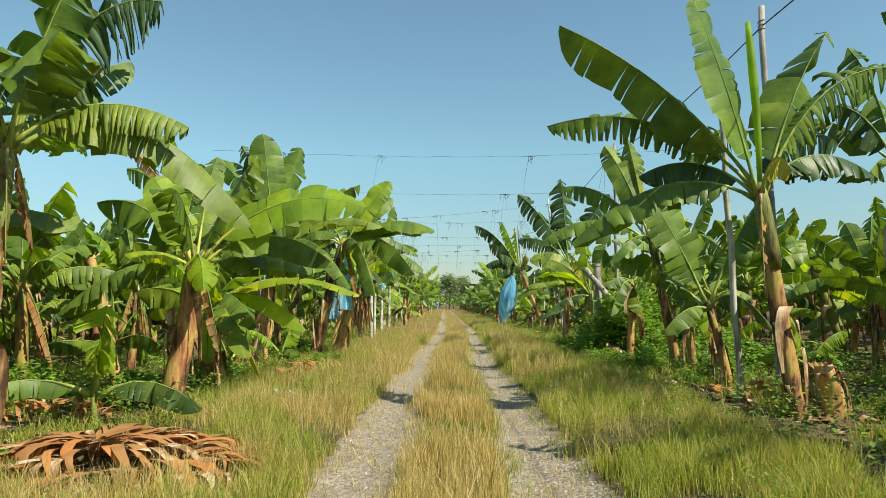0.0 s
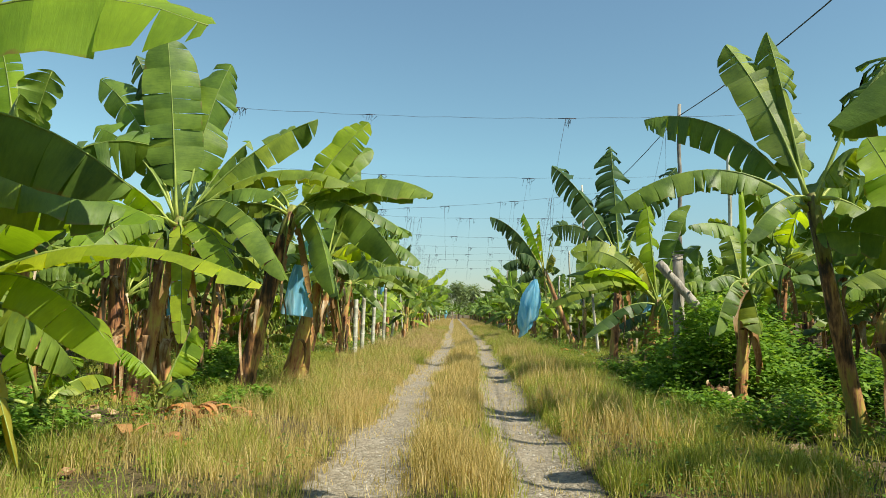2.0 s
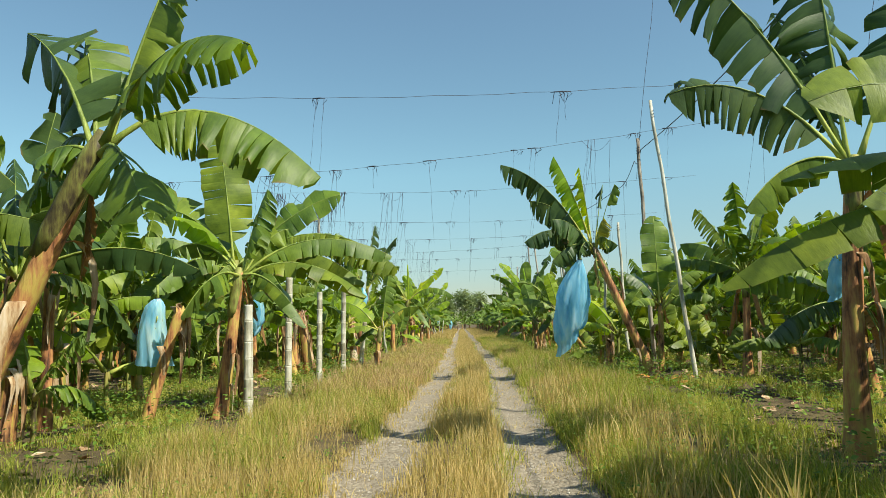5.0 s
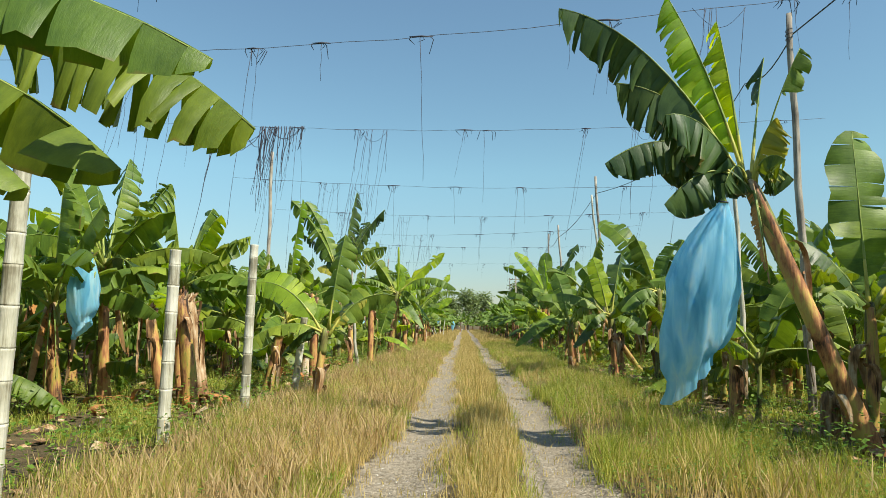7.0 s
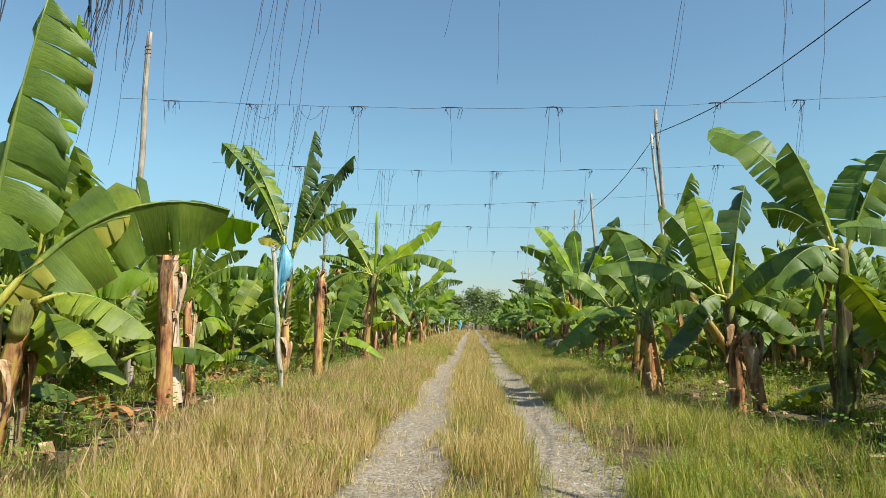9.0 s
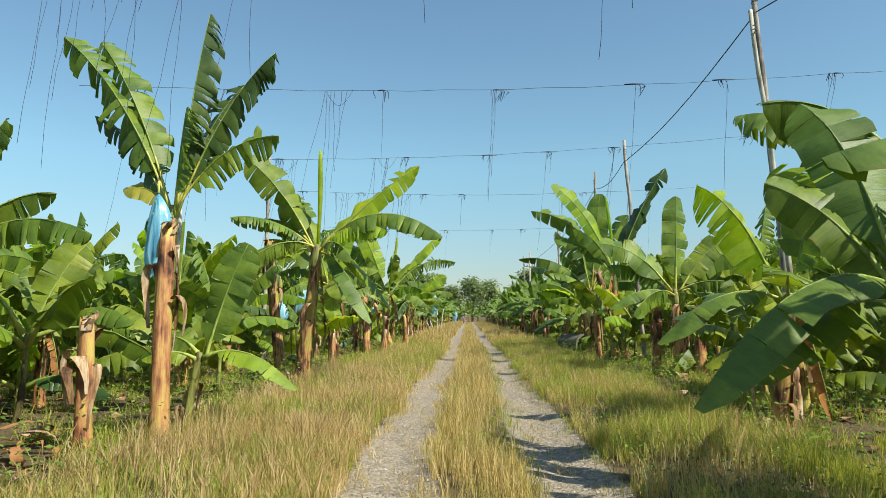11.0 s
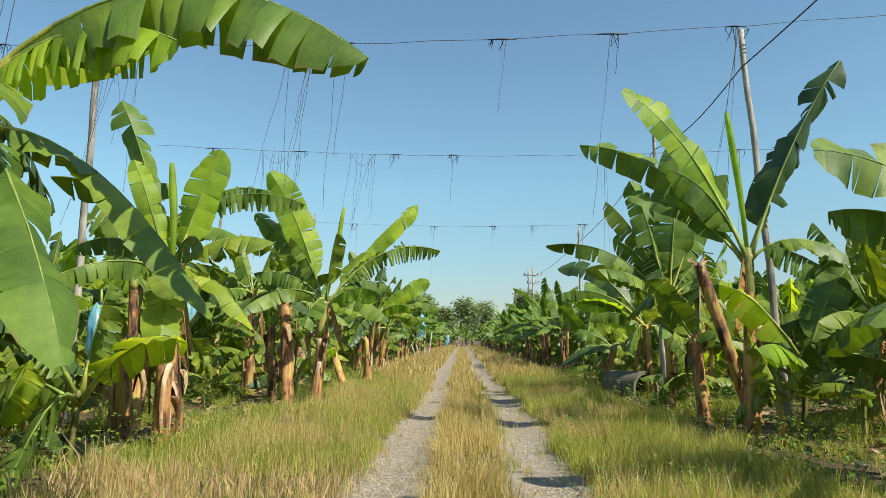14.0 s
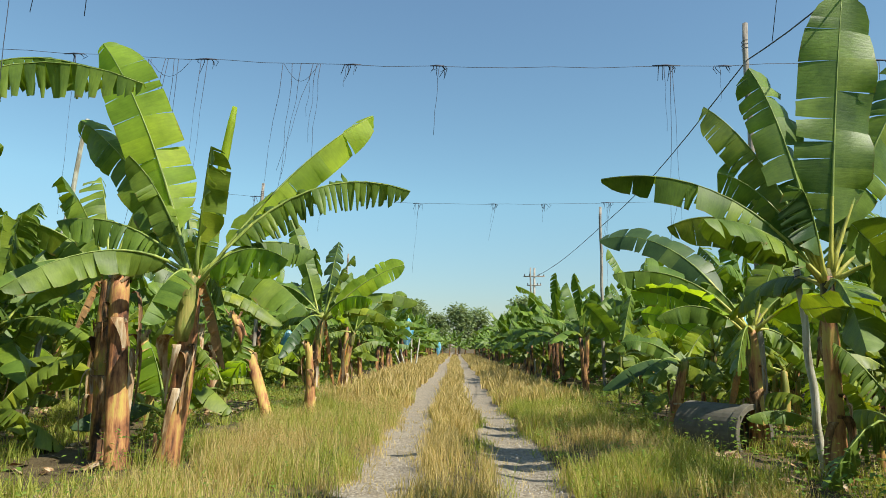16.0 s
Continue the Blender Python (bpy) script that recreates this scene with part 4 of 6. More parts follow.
banana(4.28, 16.90, (0.09, 0.00, 2.02), [
    (107, 0.31, 0.88, 0.09, 0.26, 0.1, 18, -23, LEAF),
    (196, 0.74, -0.05, 0.22, 0.26, 0.2, 40, -9, LEAF),
    (283, 0.41, -0.74, 0.30, 0.32, 0.3, 34, 2, LEAF),
    (7, 0.80, 0.33, 0.26, 0.32, 0.2, 18, 58, LEAF),
    (217, 0.83, -0.74, 0.44, 0.24, 0.3, 40, -7, LEAF),
    (301, 0.47, -0.03, 0.16, 0.26, 0.2, 40, 5, LEAF)], 425, trunk=STEM_RED, radius=0.1, dry=3, spear=(0.01, 0.00, 1.48))
banana(3.90, 20.80, (0.29, 0.00, 1.83), [
    (174, 1.86, 1.18, 0.66, 0.36, 0.05, 18, -62, LEAF),
    (196, 2.12, 0.35, 0.54, 0.40, 0.05, 37, -9, LEAF),
    (165, 1.98, 0.59, 0.62, 0.32, 0.2, 35, -9, LEAF),
    (193, 1.72, -0.75, 0.38, 0.34, 0.05, 40, -9, LEAF_OLD_DARK),
    (166, 2.43, -0.01, 0.61, 0.34, 0.1, 40, -9, LEAF),
    (180, 0.25, 2.27, 0.00, 0.32, 0.8, 18, -79, LEAF_YOUNG_BRIGHT),
    (210, 0.79, 1.04, 0.39, 0.26, 0.93, 50, -61, LEAF_YELLOW),
    (14, 0.82, 2.16, 0.23, 0.34, 0.3, 18, 75, LEAF),
    (0, 0.81, 0.33, 0.26, 0.37, 0.2, 18, 59, LEAF),
    (20, 1.14, 1.28, 0.34, 0.37, 0.2, 18, 64, LEAF),
    (114, 0.25, 0.97, 0.10, 0.26, 0.1, 18, -33, LEAF)] + random_leaves(random.Random(433), 8, 0.85)[4:], 426, trunk=STEM_RED, radius=0.12, dry=2)
banana(3.80, 23.40, (0.21, 0.00, 2.89), [
    (180, 1.77, 2.59, 0.38, 0.50, 0.9, 18, -72, LEAF_OLD_DARK),
    (180, 0.25, 3.08, 0.15, 0.57, 0.9, 40, -79, LEAF_OLD_DARK),
    (0, 1.46, 2.57, 0.24, 0.50, 0.9, 18, 73, LEAF_OLD_DARK),
    (180, 1.79, 0.98, 0.61, 0.45, 0.9, 18, -61, LEAF_OLD_DARK),
    (161, 0.61, 1.81, 0.19, 0.24, 0.98, 18, -73, LEAF_OLD_DARK),
    (190, 1.21, -0.31, 0.37, 0.32, 0.3, 40, -9, LEAF),
    (10, 1.11, -0.36, 0.35, 0.32, 0.4, 40, 9, LEAF)], 427, trunk=STEM_RED, radius=0.12, dry=2, label="wind-torn banana plant with ragged dark leaves")
# Tones carry the light: dark for backlit leaves, bright for sunlit strips.
banana(4.73, 33.60, (-1.34, 0.00, 3.24), [
    (180, 2.27, 2.36, 0.82, 0.58, 0.9, 48, -45, LEAF_OLD_DARK),
    (174, 0.89, 2.45, 0.26, 0.40, 0.93, 62, -30, LEAF_YOUNG_BRIGHT),
    (183, 1.75, 0.35, 0.75, 0.46, 0.9, 62, -9, LEAF_OLD_DARK),
    (176, 1.55, 1.35, 0.60, 0.56, 0.8, 55, -30, LEAF_OLD_DARK),
    (205, 1.25, 0.75, 0.55, 0.52, 0.7, 55, -20, LEAF_OLD_DARK),
    (195, 1.15, -0.30, 0.55, 0.46, 0.5, 66, -9, LEAF_OLD_DARK),
    (169, 1.05, 0.25, 0.45, 0.44, 0.6, 60, -9, LEAF_OLD_DARK),
    (222, 0.60, -0.10, 0.45, 0.40, 0.4, 60, -6, LEAF_OLD_DARK),
    (139, 0.31, 2.20, 0.24, 0.38, 0.93, 62, -30, LEAF_YOUNG_BRIGHT),
    (35, 0.45, 1.75, 0.05, 0.30, 0.8, 55, 60, LEAF_OLD_DARK, 0.62),
    (330, 0.62, 1.60, 0.10, 0.26, 0.6, 50, 50, LEAF, 0.66),
    (308, 0.38, 0.75, 0.32, 0.34, 0.6, 60, 46, LEAF_YELLOW),
    (20, 0.70, 0.10, 0.35, 0.40, 0.4, 60, 9, LEAF_OLD_DARK),
    (300, 0.50, 0.20, 0.35, 0.36, 0.4, 60, 5, LEAF)], 428, trunk=STEM_RED, radius=0.13, dry=3, label="leaning banana plant with torn pale leaves and a bagged bunch", petiole=PETIOLE_YELLOW)
banana(5.05, 34.30, (0.10, 0.00, 1.75), [
    (80, 0.25, 2.45, 0.00, 0.47, 0.05, 8, 0, LEAF),
    (10, 1.25, 1.00, 0.35, 0.38, 0.1, 25, 20, LEAF),
    (345, 1.30, 0.30, 0.45, 0.36, 0.3, 45, 9, LEAF),
    (165, 0.80, 0.95, 0.25, 0.36, 0.1, 18, -30, LEAF_OLD_DARK),
    (200, 0.85, 0.10, 0.30, 0.34, 0.1, 45, -9, LEAF)], 429, radius=0.09, dry=2, petiole=PETIOLE_YELLOW)
banana(5.00, 43.40, (0.04, 0.00, 2.41), [
    (137, 1.77, 2.13, 0.69, 0.40, 0.1, 18, -51, LEAF),
    (170, 0.60, 1.60, 0.17, 0.37, 0.2, 18, -76, LEAF),
    (195, 1.12, -0.45, 0.42, 0.33, 0.3, 40, -9, LEAF),
    (161, 0.95, 0.69, 0.35, 0.37, 0.2, 18, -61, LEAF),
    (11, 0.53, 1.32, 0.14, 0.40, 0.2, 18, 75, LEAF),
    (205, 0.71, -0.85, 0.44, 0.26, 0.3, 40, -8, LEAF),
    (0, 1.07, 0.29, 0.33, 0.40, 0.3, 35, 9, LEAF)] + random_leaves(random.Random(430), 2, 0.85), 430, trunk=STEM_GREEN, radius=0.12, dry=2, petiole=PETIOLE_YELLOW)
banana(4.20, 45.00, (-0.10, 0.00, 1.83), [
    (180, 0.48, 1.67, 0.03, 0.34, 0.05, 18, -79, LEAF_YOUNG_BRIGHT),
    (172, 2.12, 0.51, 0.65, 0.33, 0.3, 36, -9, LEAF),
    (337, 1.03, -0.48, 0.28, 0.34, 0.05, 40, 8, LEAF),
    (145, 1.04, 1.64, 0.19, 0.26, 0.3, 18, -59, LEAF),
    (34, 0.54, 1.90, 0.20, 0.36, 0.2, 18, 65, LEAF_OLD_DARK),
    (10, 1.67, 0.46, 0.52, 0.34, 0.4, 35, 9, LEAF),
    (195, 1.17, -0.91, 0.45, 0.32, 0.1, 40, -9, LEAF_OLD_DARK),
    (207, 0.89, -0.43, 0.35, 0.26, 0.2, 40, -8, LEAF)], 431, trunk=STEM_RED, radius=0.12, dry=3, petiole=PETIOLE_YELLOW)
stub(4.30, 44.30, (-0.21, 0.0, 1.27), 432, 0.1)
banana(3.30, 46.40, (-0.15, 0.00, 1.59), [
    (117, 0.79, 1.64, 0.55, 0.36, 0.1, 18, -34, LEAF),
    (185, 1.23, -0.51, 0.33, 0.32, 0.1, 40, -9, LEAF),
    (154, 0.90, 0.89, 0.25, 0.26, 0.2, 18, -60, LEAF),
    (11, 1.03, 0.21, 0.32, 0.32, 0.2, 37, 9, LEAF)] + random_leaves(random.Random(433), 5, 0.85), 433, radius=0.15, dry=4)
banana(3.78, 49.99, (0.16, 0.00, 1.64), [
    (180, 1.04, 1.48, 0.54, 0.42, 0.74, 18, -71, LEAF_YOUNG_BRIGHT),
    (187, 1.67, -0.46, 0.52, 0.33, 0.05, 30, -9, LEAF),
    (248, 0.65, 0.30, 0.25, 0.34, 0.1, 18, -22, LEAF),
    (12, 0.99, 2.02, 0.45, 0.40, 0.2, 18, 73, LEAF),
    (0, 0.83, 0.11, 0.25, 0.40, 0.3, 38, 9, LEAF)] + random_leaves(random.Random(434), 1, 0.85), 434, radius=0.13, dry=4)
banana(4.80, 57.30, (-0.04, 0.00, 1.97), [
    (180, 1.70, 1.19, 0.52, 0.42, 0.05, 18, -64, LEAF),
    (194, 1.63, -0.32, 0.42, 0.33, 0.05, 40, -9, LEAF),
    (8, 1.39, 1.49, 0.10, 0.34, 0.05, 18, 68, LEAF),
    (349, 1.56, -0.56, 0.50, 0.36, 0.1, 40, 9, LEAF),
    (54, 0.37, 2.38, 0.00, 0.40, 0.05, 18, 46, LEAF),
    (15, 1.96, 0.98, 0.66, 0.37, 0.3, 18, 58, LEAF),
    (29, 0.82, 0.42, 0.17, 0.33, 0.2, 18, 53, LEAF)] + random_leaves(random.Random(442), 8, 0.85)[4:], 435, trunk=STEM_RED, radius=0.12, dry=2, petiole=PETIOLE_YELLOW)
stub(4.40, 57.80, (0.10, 0.0, 1.54), 436, 0.11)
stub(5.20, 57.10, (-0.00, 0.0, 1.57), 437, 0.13)
stub(5.15, 58.30, (0.10, 0.0, 1.30), 438, 0.08, STEM)
banana(4.30, 61.90, (0.07, 0.00, 2.77), [
    (180, 1.82, 2.71, 0.65, 0.34, 0.1, 18, -72, LEAF_YOUNG_BRIGHT),
    (164, 2.50, 1.98, 0.96, 0.36, 0.8, 18, -62, LEAF),
    (170, 1.75, 1.07, 0.41, 0.26, 0.1, 18, -61, LEAF),
    (0, 1.61, 3.22, 0.18, 0.34, 0.4, 18, 75, LEAF_OLD_DARK),
    (349, 1.52, -0.09, 0.61, 0.40, 0.1, 40, 9, LEAF),
    (198, 1.32, 1.25, 0.55, 0.33, 0.3, 18, -64, LEAF),
    (14, 1.26, 2.13, 0.25, 0.40, 0.3, 18, 71, LEAF_OLD_DARK)], 439, trunk=STEM_RED, radius=0.12, dry=2, spear=(-0.20, 0.00, 2.27))
stub(5.06, 63.47, (-0.90, 0.0, 2.82), 440, 0.11, STEM, peel=3)
stub(4.16, 63.45, (-0.09, 0.0, 1.52), 441, 0.1)
banana(4.40, 66.10, (-0.02, 0.00, 2.36), [
    (0, 0.42, 3.59, 0.00, 0.53, 0.1, 8, 79, LEAF),
    (180, 2.58, 1.19, 0.85, 0.36, 0.25, 18, -60, LEAF),
    (164, 0.71, 2.73, 0.56, 0.34, 0.4, 18, -76, LEAF),
    (161, 1.25, 2.28, 0.52, 0.34, 0.35, 18, -70, LEAF),
    (4, 1.46, 2.83, 0.32, 0.40, 0.3, 18, 74, LEAF),
    (0, 1.25, 0.48, 0.40, 0.40, 0.3, 18, 58, LEAF),
    (20, 0.86, 1.73, 0.19, 0.37, 0.3, 18, 70, LEAF),
    (159, 1.12, 1.38, 0.53, 0.40, 0.3, 18, -65, LEAF),
    (160, 1.74, 0.84, 0.58, 0.37, 0.3, 18, -56, LEAF),
    (13, 0.89, 0.79, 0.36, 0.40, 0.2, 18, 64, LEAF),
    (219, 0.48, 1.00, 0.44, 0.37, 0.3, 18, -58, LEAF_OLD_DARK)] + random_leaves(random.Random(449), 8, 0.85)[4:], 442, trunk=STEM_RED, radius=0.105, dry=0, petiole=PETIOLE_YELLOW)
banana(4.60, 68.70, (0.00, 0.00, 1.81), [
    (145, 2.45, 1.71, 1.04, 0.36, 0.1, 18, -52, LEAF_OLD_DARK),
    (174, 2.06, 0.91, 0.67, 0.33, 0.3, 18, -59, LEAF),
    (155, 0.70, 0.85, 0.22, 0.33, 0.2, 18, -63, LEAF),
    (188, 1.52, 0.31, 0.47, 0.33, 0.2, 37, -9, LEAF),
    (10, 1.11, 0.78, 0.27, 0.34, 0.2, 18, 63, LEAF),
    (0, 0.99, -0.54, 0.34, 0.33, 0.2, 40, 9, LEAF),
    (22, 0.79, 1.42, 0.16, 0.33, 0.2, 18, 68, LEAF)] + random_leaves(random.Random(450), 8, 0.85)[4:], 443, trunk=STEM_RED, radius=0.12, dry=2, petiole=PETIOLE_YELLOW)
banana(3.90, 70.60, (0.30, 0.00, 1.29), [
    (184, 1.52, -0.42, 0.47, 0.32, 0.05, 40, -9, LEAF_OLD_DARK),
    (204, 0.98, -0.20, 0.30, 0.24, 0.1, 40, -8, LEAF),
    (348, 0.93, -0.37, 0.30, 0.32, 0.05, 40, 9, LEAF),
    (164, 1.10, 0.39, 0.23, 0.26, 0.1, 18, -55, LEAF),
    (21, 0.57, 0.67, 0.09, 0.26, 0.1, 18, 65, LEAF_YOUNG_BRIGHT)], 444, trunk=STEM_RED, radius=0.12, dry=1)
banana(4.90, 4.70, (0.00, 0.00, 2.60), [
    (168, 1.50, 0.93, 0.53, 0.40, 0.8, 18, -61, LEAF),
    (160, 1.72, 1.25, 0.85, 0.37, 0.93, 18, -60, LEAF)] + random_leaves(random.Random(445), 5, 0.85), 445, radius=0.12, dry=2)
banana(4.60, 1.20, (0.00, 0.00, 2.60), [
    ] + random_leaves(random.Random(446), 7, 0.85), 446, radius=0.12, dry=2)
banana(-4.60, 2.60, (0.00, 0.00, 2.60), [
    ] + random_leaves(random.Random(447), 8, 0.85), 447, radius=0.12, dry=2)
banana(-4.50, -1.00, (0.00, 0.00, 2.60), [
    ] + random_leaves(random.Random(448), 8, 0.85), 448, radius=0.12, dry=2)
banana(-5.40, 68.60, (0.00, 0.00, 2.60), [
    ] + random_leaves(random.Random(449), 9, 0.85), 449, radius=0.12, dry=3)
banana(-5.20, 71.60, (0.00, 0.00, 2.60), [
    ] + random_leaves(random.Random(450), 9, 0.85), 450, radius=0.12, dry=3)
banana(6.30, 69.60, (0.00, 0.00, 2.60), [
    ] + random_leaves(random.Random(451), 9, 0.85), 451, radius=0.12, dry=3)
banana(-6.50, 64.80, (-0.16, 0.00, 2.79), [
    (2, 3.41, 1.48, 1.49, 0.37, 0.98, 18, 59, LEAF),
    (11, 2.66, 1.84, 1.36, 0.34, 0.98, 18, 62, LEAF),
    (348, 2.50, 0.74, 0.91, 0.37, 0.68, 35, 9, LEAF)] + random_leaves(random.Random(452), 4, 0.85), 452, radius=0.12, dry=2)
banana(5.60, 47.20, (-1.89, 0.00, 2.65), [
    (180, 1.18, 0.62, 0.33, 0.37, 0.3, 18, -61, LEAF)] + random_leaves(random.Random(453), 3, 0.85), 453, radius=0.12, dry=2)
# (6.5, 4.3) and (6.9, 1.8) are unseen, added to shade the verge
# most take the dark tone, standing in for shade between the plants
for i, (x, y, h) in enumerate(((8.6, 8.0, 3.2), (6.5, 4.3, 2.8), (6.9, 1.8, 2.8), (-6.3, 4.6, 3.1), (-7.0, 7.8, 3.0), (-6.2, 20.8, 2.7), (-6.6, 23.6, 2.5), (-6.0, 25.4, 2.2))):
    banana(x, y, (0.12, 0.00, h), random_leaves(random.Random(520 + i), 12, 1.08), 520 + i, radius=0.13, dry=5, tone=LEAF_OLD_DARK if i % 3 else LEAF)
stub(-4.52, 37.10, (-0.40, 0.0, 1.93), 454, 0.12, DRY, peel=9)
stub(-4.55, 36.64, (-0.32, 0.0, 1.95), 455, 0.12, STEM, peel=6)
stub(2.72, 14.40, (-0.01, 0.0, 0.02), 456, 0.11, peel=2)
stub(4.00, 16.50, (-0.23, 0.0, 0.41), 457, 0.13, DRY, peel=3)
stub(-6.10, 12.10, (-0.66, 0.0, 2.44), 458, 0.1, STEM)
stub(-5.63, 16.82, (-0.09, 0.0, 2.87), 459, 0.13, peel=8)
stub(-5.14, 17.39, (-0.12, 0.0, 2.36), 460, 0.11, peel=8)
stub(-3.35, 19.90, (0.15, 0.0, 1.53), 461, 0.13, peel=3)
stub(-6.19, 26.62, (0.02, 0.0, 3.34), 462, 0.08)
stub(-4.47, 44.21, (-0.14, 0.0, 2.37), 463, 0.13, DRY, peel=5)
stub(-4.41, 44.82, (-0.17, 0.0, 1.62), 464, 0.08)
stub(-3.38, 48.98, (0.02, 0.0, 2.45), 465, 0.10, STEM_RED, peel=10)
stub(-4.05, 48.65, (-0.00, 0.0, 1.38), 466, 0.09)
stub(-4.24, 56.79, (-0.37, 0.0, 3.15), 467, 0.12, STEM, peel=5)
stub(-4.63, 60.84, (-0.13, 0.0, 1.42), 468, 0.11, STEM)
stub(-5.01, 63.49, (-0.15, 0.0, 1.36), 469, 0.12, DRY)
stub(-3.70, 66.00, (-0.16, 0.0, 2.24), 470, 0.12)
stub(-3.40, 71.10, (-0.81, 0.0, 2.03), 471, 0.11)
stub(-5.00, 72.30, (-0.09, 0.0, 1.39), 472, 0.1, DRY)
stub(-5.98, 71.58, (-0.19, 0.0, 1.65), 473, 0.1)
stub(-4.96, 61.29, (0.02, 0.0, 1.33), 474, 0.12, DRY)
stub(-3.83, 60.16, (-0.01, 0.0, 1.34), 475, 0.1)
stub(-4.23, 66.54, (-0.08, 0.0, 1.66), 476, 0.09, STEM)
stub(-2.91, 72.38, (-0.12, 0.0, 1.46), 477, 0.09)
stub(-5.01, 61.83, (-0.07, 0.0, 1.38), 478, 0.1)
stub(4.60, 8.50, (-0.16, 0.0, 0.68), 479, 0.14)
stub(9.10, 15.70, (-0.80, 0.0, 2.22), 480, 0.11, STEM_GREEN)
stub(4.51, 17.50, (-0.00, 0.0, 0.87), 481, 0.09)
stub(4.78, 12.71, (-0.00, 0.0, 0.50), 482, 0.09)
stub(4.75, 13.70, (-0.23, 0.0, 1.5), 483, 0.08, STEM)
stub(4.70, 34.60, (0.03, 0.0, 0.61), 484, 0.13, DRY)
stub(-4.93, 36.57, (-0.44, 0.0, 1.74), 485, 0.1)
stub(-5.21, 37.82, (-0.14, 0.0, 1.18), 486, 0.1)
stub(4.18, 36.29, (0.01, 0.0, 1.39), 487, 0.1, STEM)
stub(-4.90, 27.00, (0.56, 0.0, 1.81), 488, 0.09)
stub(-3.98, 42.92, (-0.10, 0.0, 2.18), 489, 0.1)
stub(-4.97, 17.29, (-0.12, 0.0, 1.27), 490, 0.1)
stub(-5.29, 16.30, (-0.06, 0.0, 1.07), 491, 0.09)
stub(-4.96, 18.65, (-0.08, 0.0, 1.39), 492, 0.09)

# ---- further rows: a few kinds of plant, each built once and then copied ----
def template(seed, height, count, size):
    rng = random.Random(seed)
    return banana(0, 0, (rng.uniform(-0.15, 0.15), rng.uniform(-0.15, 0.15), height), random_leaves(rng, count, size), seed, hero=False, steps=14,
                  dry=6, radius=0.11, group="banana plants of the plantation")


def far_template(seed, height, count, size, steps=8):
    """Trunk and leaves of a plant of the far rows as triangles: corners, uv, triangles, slot of each."""
    rng = random.Random(seed)
    parts = [(*stem_geometry(rng, (0.05, 0.05, height), 0.12 * min(1, size + 0.1), 0.075 * size, 0.05, 7, 4), None, 0)]
    for az, reach, rise, arch, width, tear in random_leaves(rng, count, size):
        d = Vector((math.cos(radians(az)), math.sin(radians(az)), 0))
        g = blade_geometry(rng, Vector((0, 0, height)), Vector((0, 0, height + rise)) + d * reach, arch, width, min(tear, 0.6), 28, steps, 2, rng.uniform(-20, 20))
        parts.append((g[0], g[1], g[2], 1))
        parts.append((*tube(g[3][::2], [r * 1.2 * size for r in g[4][::2]], 3), None, 2))
    V, U, T, S = [], [], [], []
    for v, f, u, slot in parts:
        k = len(V)
        V += [tuple(p) for p in v]
        U += u or [(0.3, 0.3)] * len(v)
        for q in f:
            for j in range(1, len(q) - 1):
                T.append((q[0] + k, q[j] + k, q[j + 1] + k))
                S.append(slot)
    return np.array(V), np.array(U), np.array(T), np.array(S)


def merged(name, label, category, kinds, spots, seed, lo=0.85, hi=1.12):
    """Many plants of the given kinds in one mesh."""
    rng = random.Random(seed)
    V, U, T, S, k = [], [], [], [], 0
    for x, y in spots:
        v, u, t, s = rng.choice(kinds)
        m = np.array(pose(0, 0, 0, rng.uniform(-5, 5), rng.uniform(-5, 5), rng.uniform(0, 360)).to_3x3()) * rng.uniform(lo, hi)
        V.append(v @ m.T + np.array([x, y, 0.0]))
        U.append(u)
        T.append(t + k)
        S.append(s)
        k += len(v)
    V, U, T, S = (np.concatenate(a) for a in (V, U, T, S))
    me = bpy.data.meshes.new(name)
    me.vertices.add(len(V))
    me.vertices.foreach_set("co", V.ravel().astype(np.float32))
    me.loops.add(T.size)
    me.loops.foreach_set("vertex_index", T.ravel().astype(np.int32))
    me.polygons.add(len(T))
    me.polygons.foreach_set("loop_start", (np.arange(len(T)) * 3).astype(np.int32))
    for mat in (STEM, LEAF, PETIOLE):
        me.materials.append(mat)
    me.polygons.foreach_set("material_index", S.astype(np.int32))
    me.update(calc_edges=True)
    me.polygons.foreach_set("use_smooth", np.ones(len(T), dtype=bool))
    me.uv_layers.new(name="UVMap").data.foreach_set("uv", U[T.ravel()].ravel().astype(np.float32))
    return tagged(new(name, me), label, category, kind="stuff")


KINDS = [template(100 + i, h, n, s) for i, (h, n, s) in enumerate(((2.2, 13, 0.95), (1.9, 12, 0.9), (2.5, 13, 1.0), (1.5, 10, 0.8), (2.1, 12, 0.95), (1.8, 13, 0.95)))]
FAR_KINDS = [far_template(200 + i, h, n, s) for i, (h, n, s) in enumerate(((2.3, 8, 1.0), (2.0, 8, 1.0), (2.6, 9, 1.1), (1.6, 7, 0.85), (2.1, 8, 1.0)))]
def sucker(seed, height, count, size):
    rng = random.Random(seed)
    ob = banana(0, 0, (rng.uniform(-0.1, 0.1), rng.uniform(-0.1, 0.1), height), random_leaves(rng, count, size), seed, "young green banana sucker between older trunks",
                STEM_GREEN, 0.045, False, 10, 0, group="banana suckers")
    ob.name = "banana_sucker"
    return tagged(ob, category="banana sucker")


SUCKERS = [sucker(220 + i, h, n, s) for i, (h, n, s) in enumerate(((0.5, 4, 0.5), (0.8, 5, 0.65), (1.15, 6, 0.8), (1.4, 6, 0.85)))]


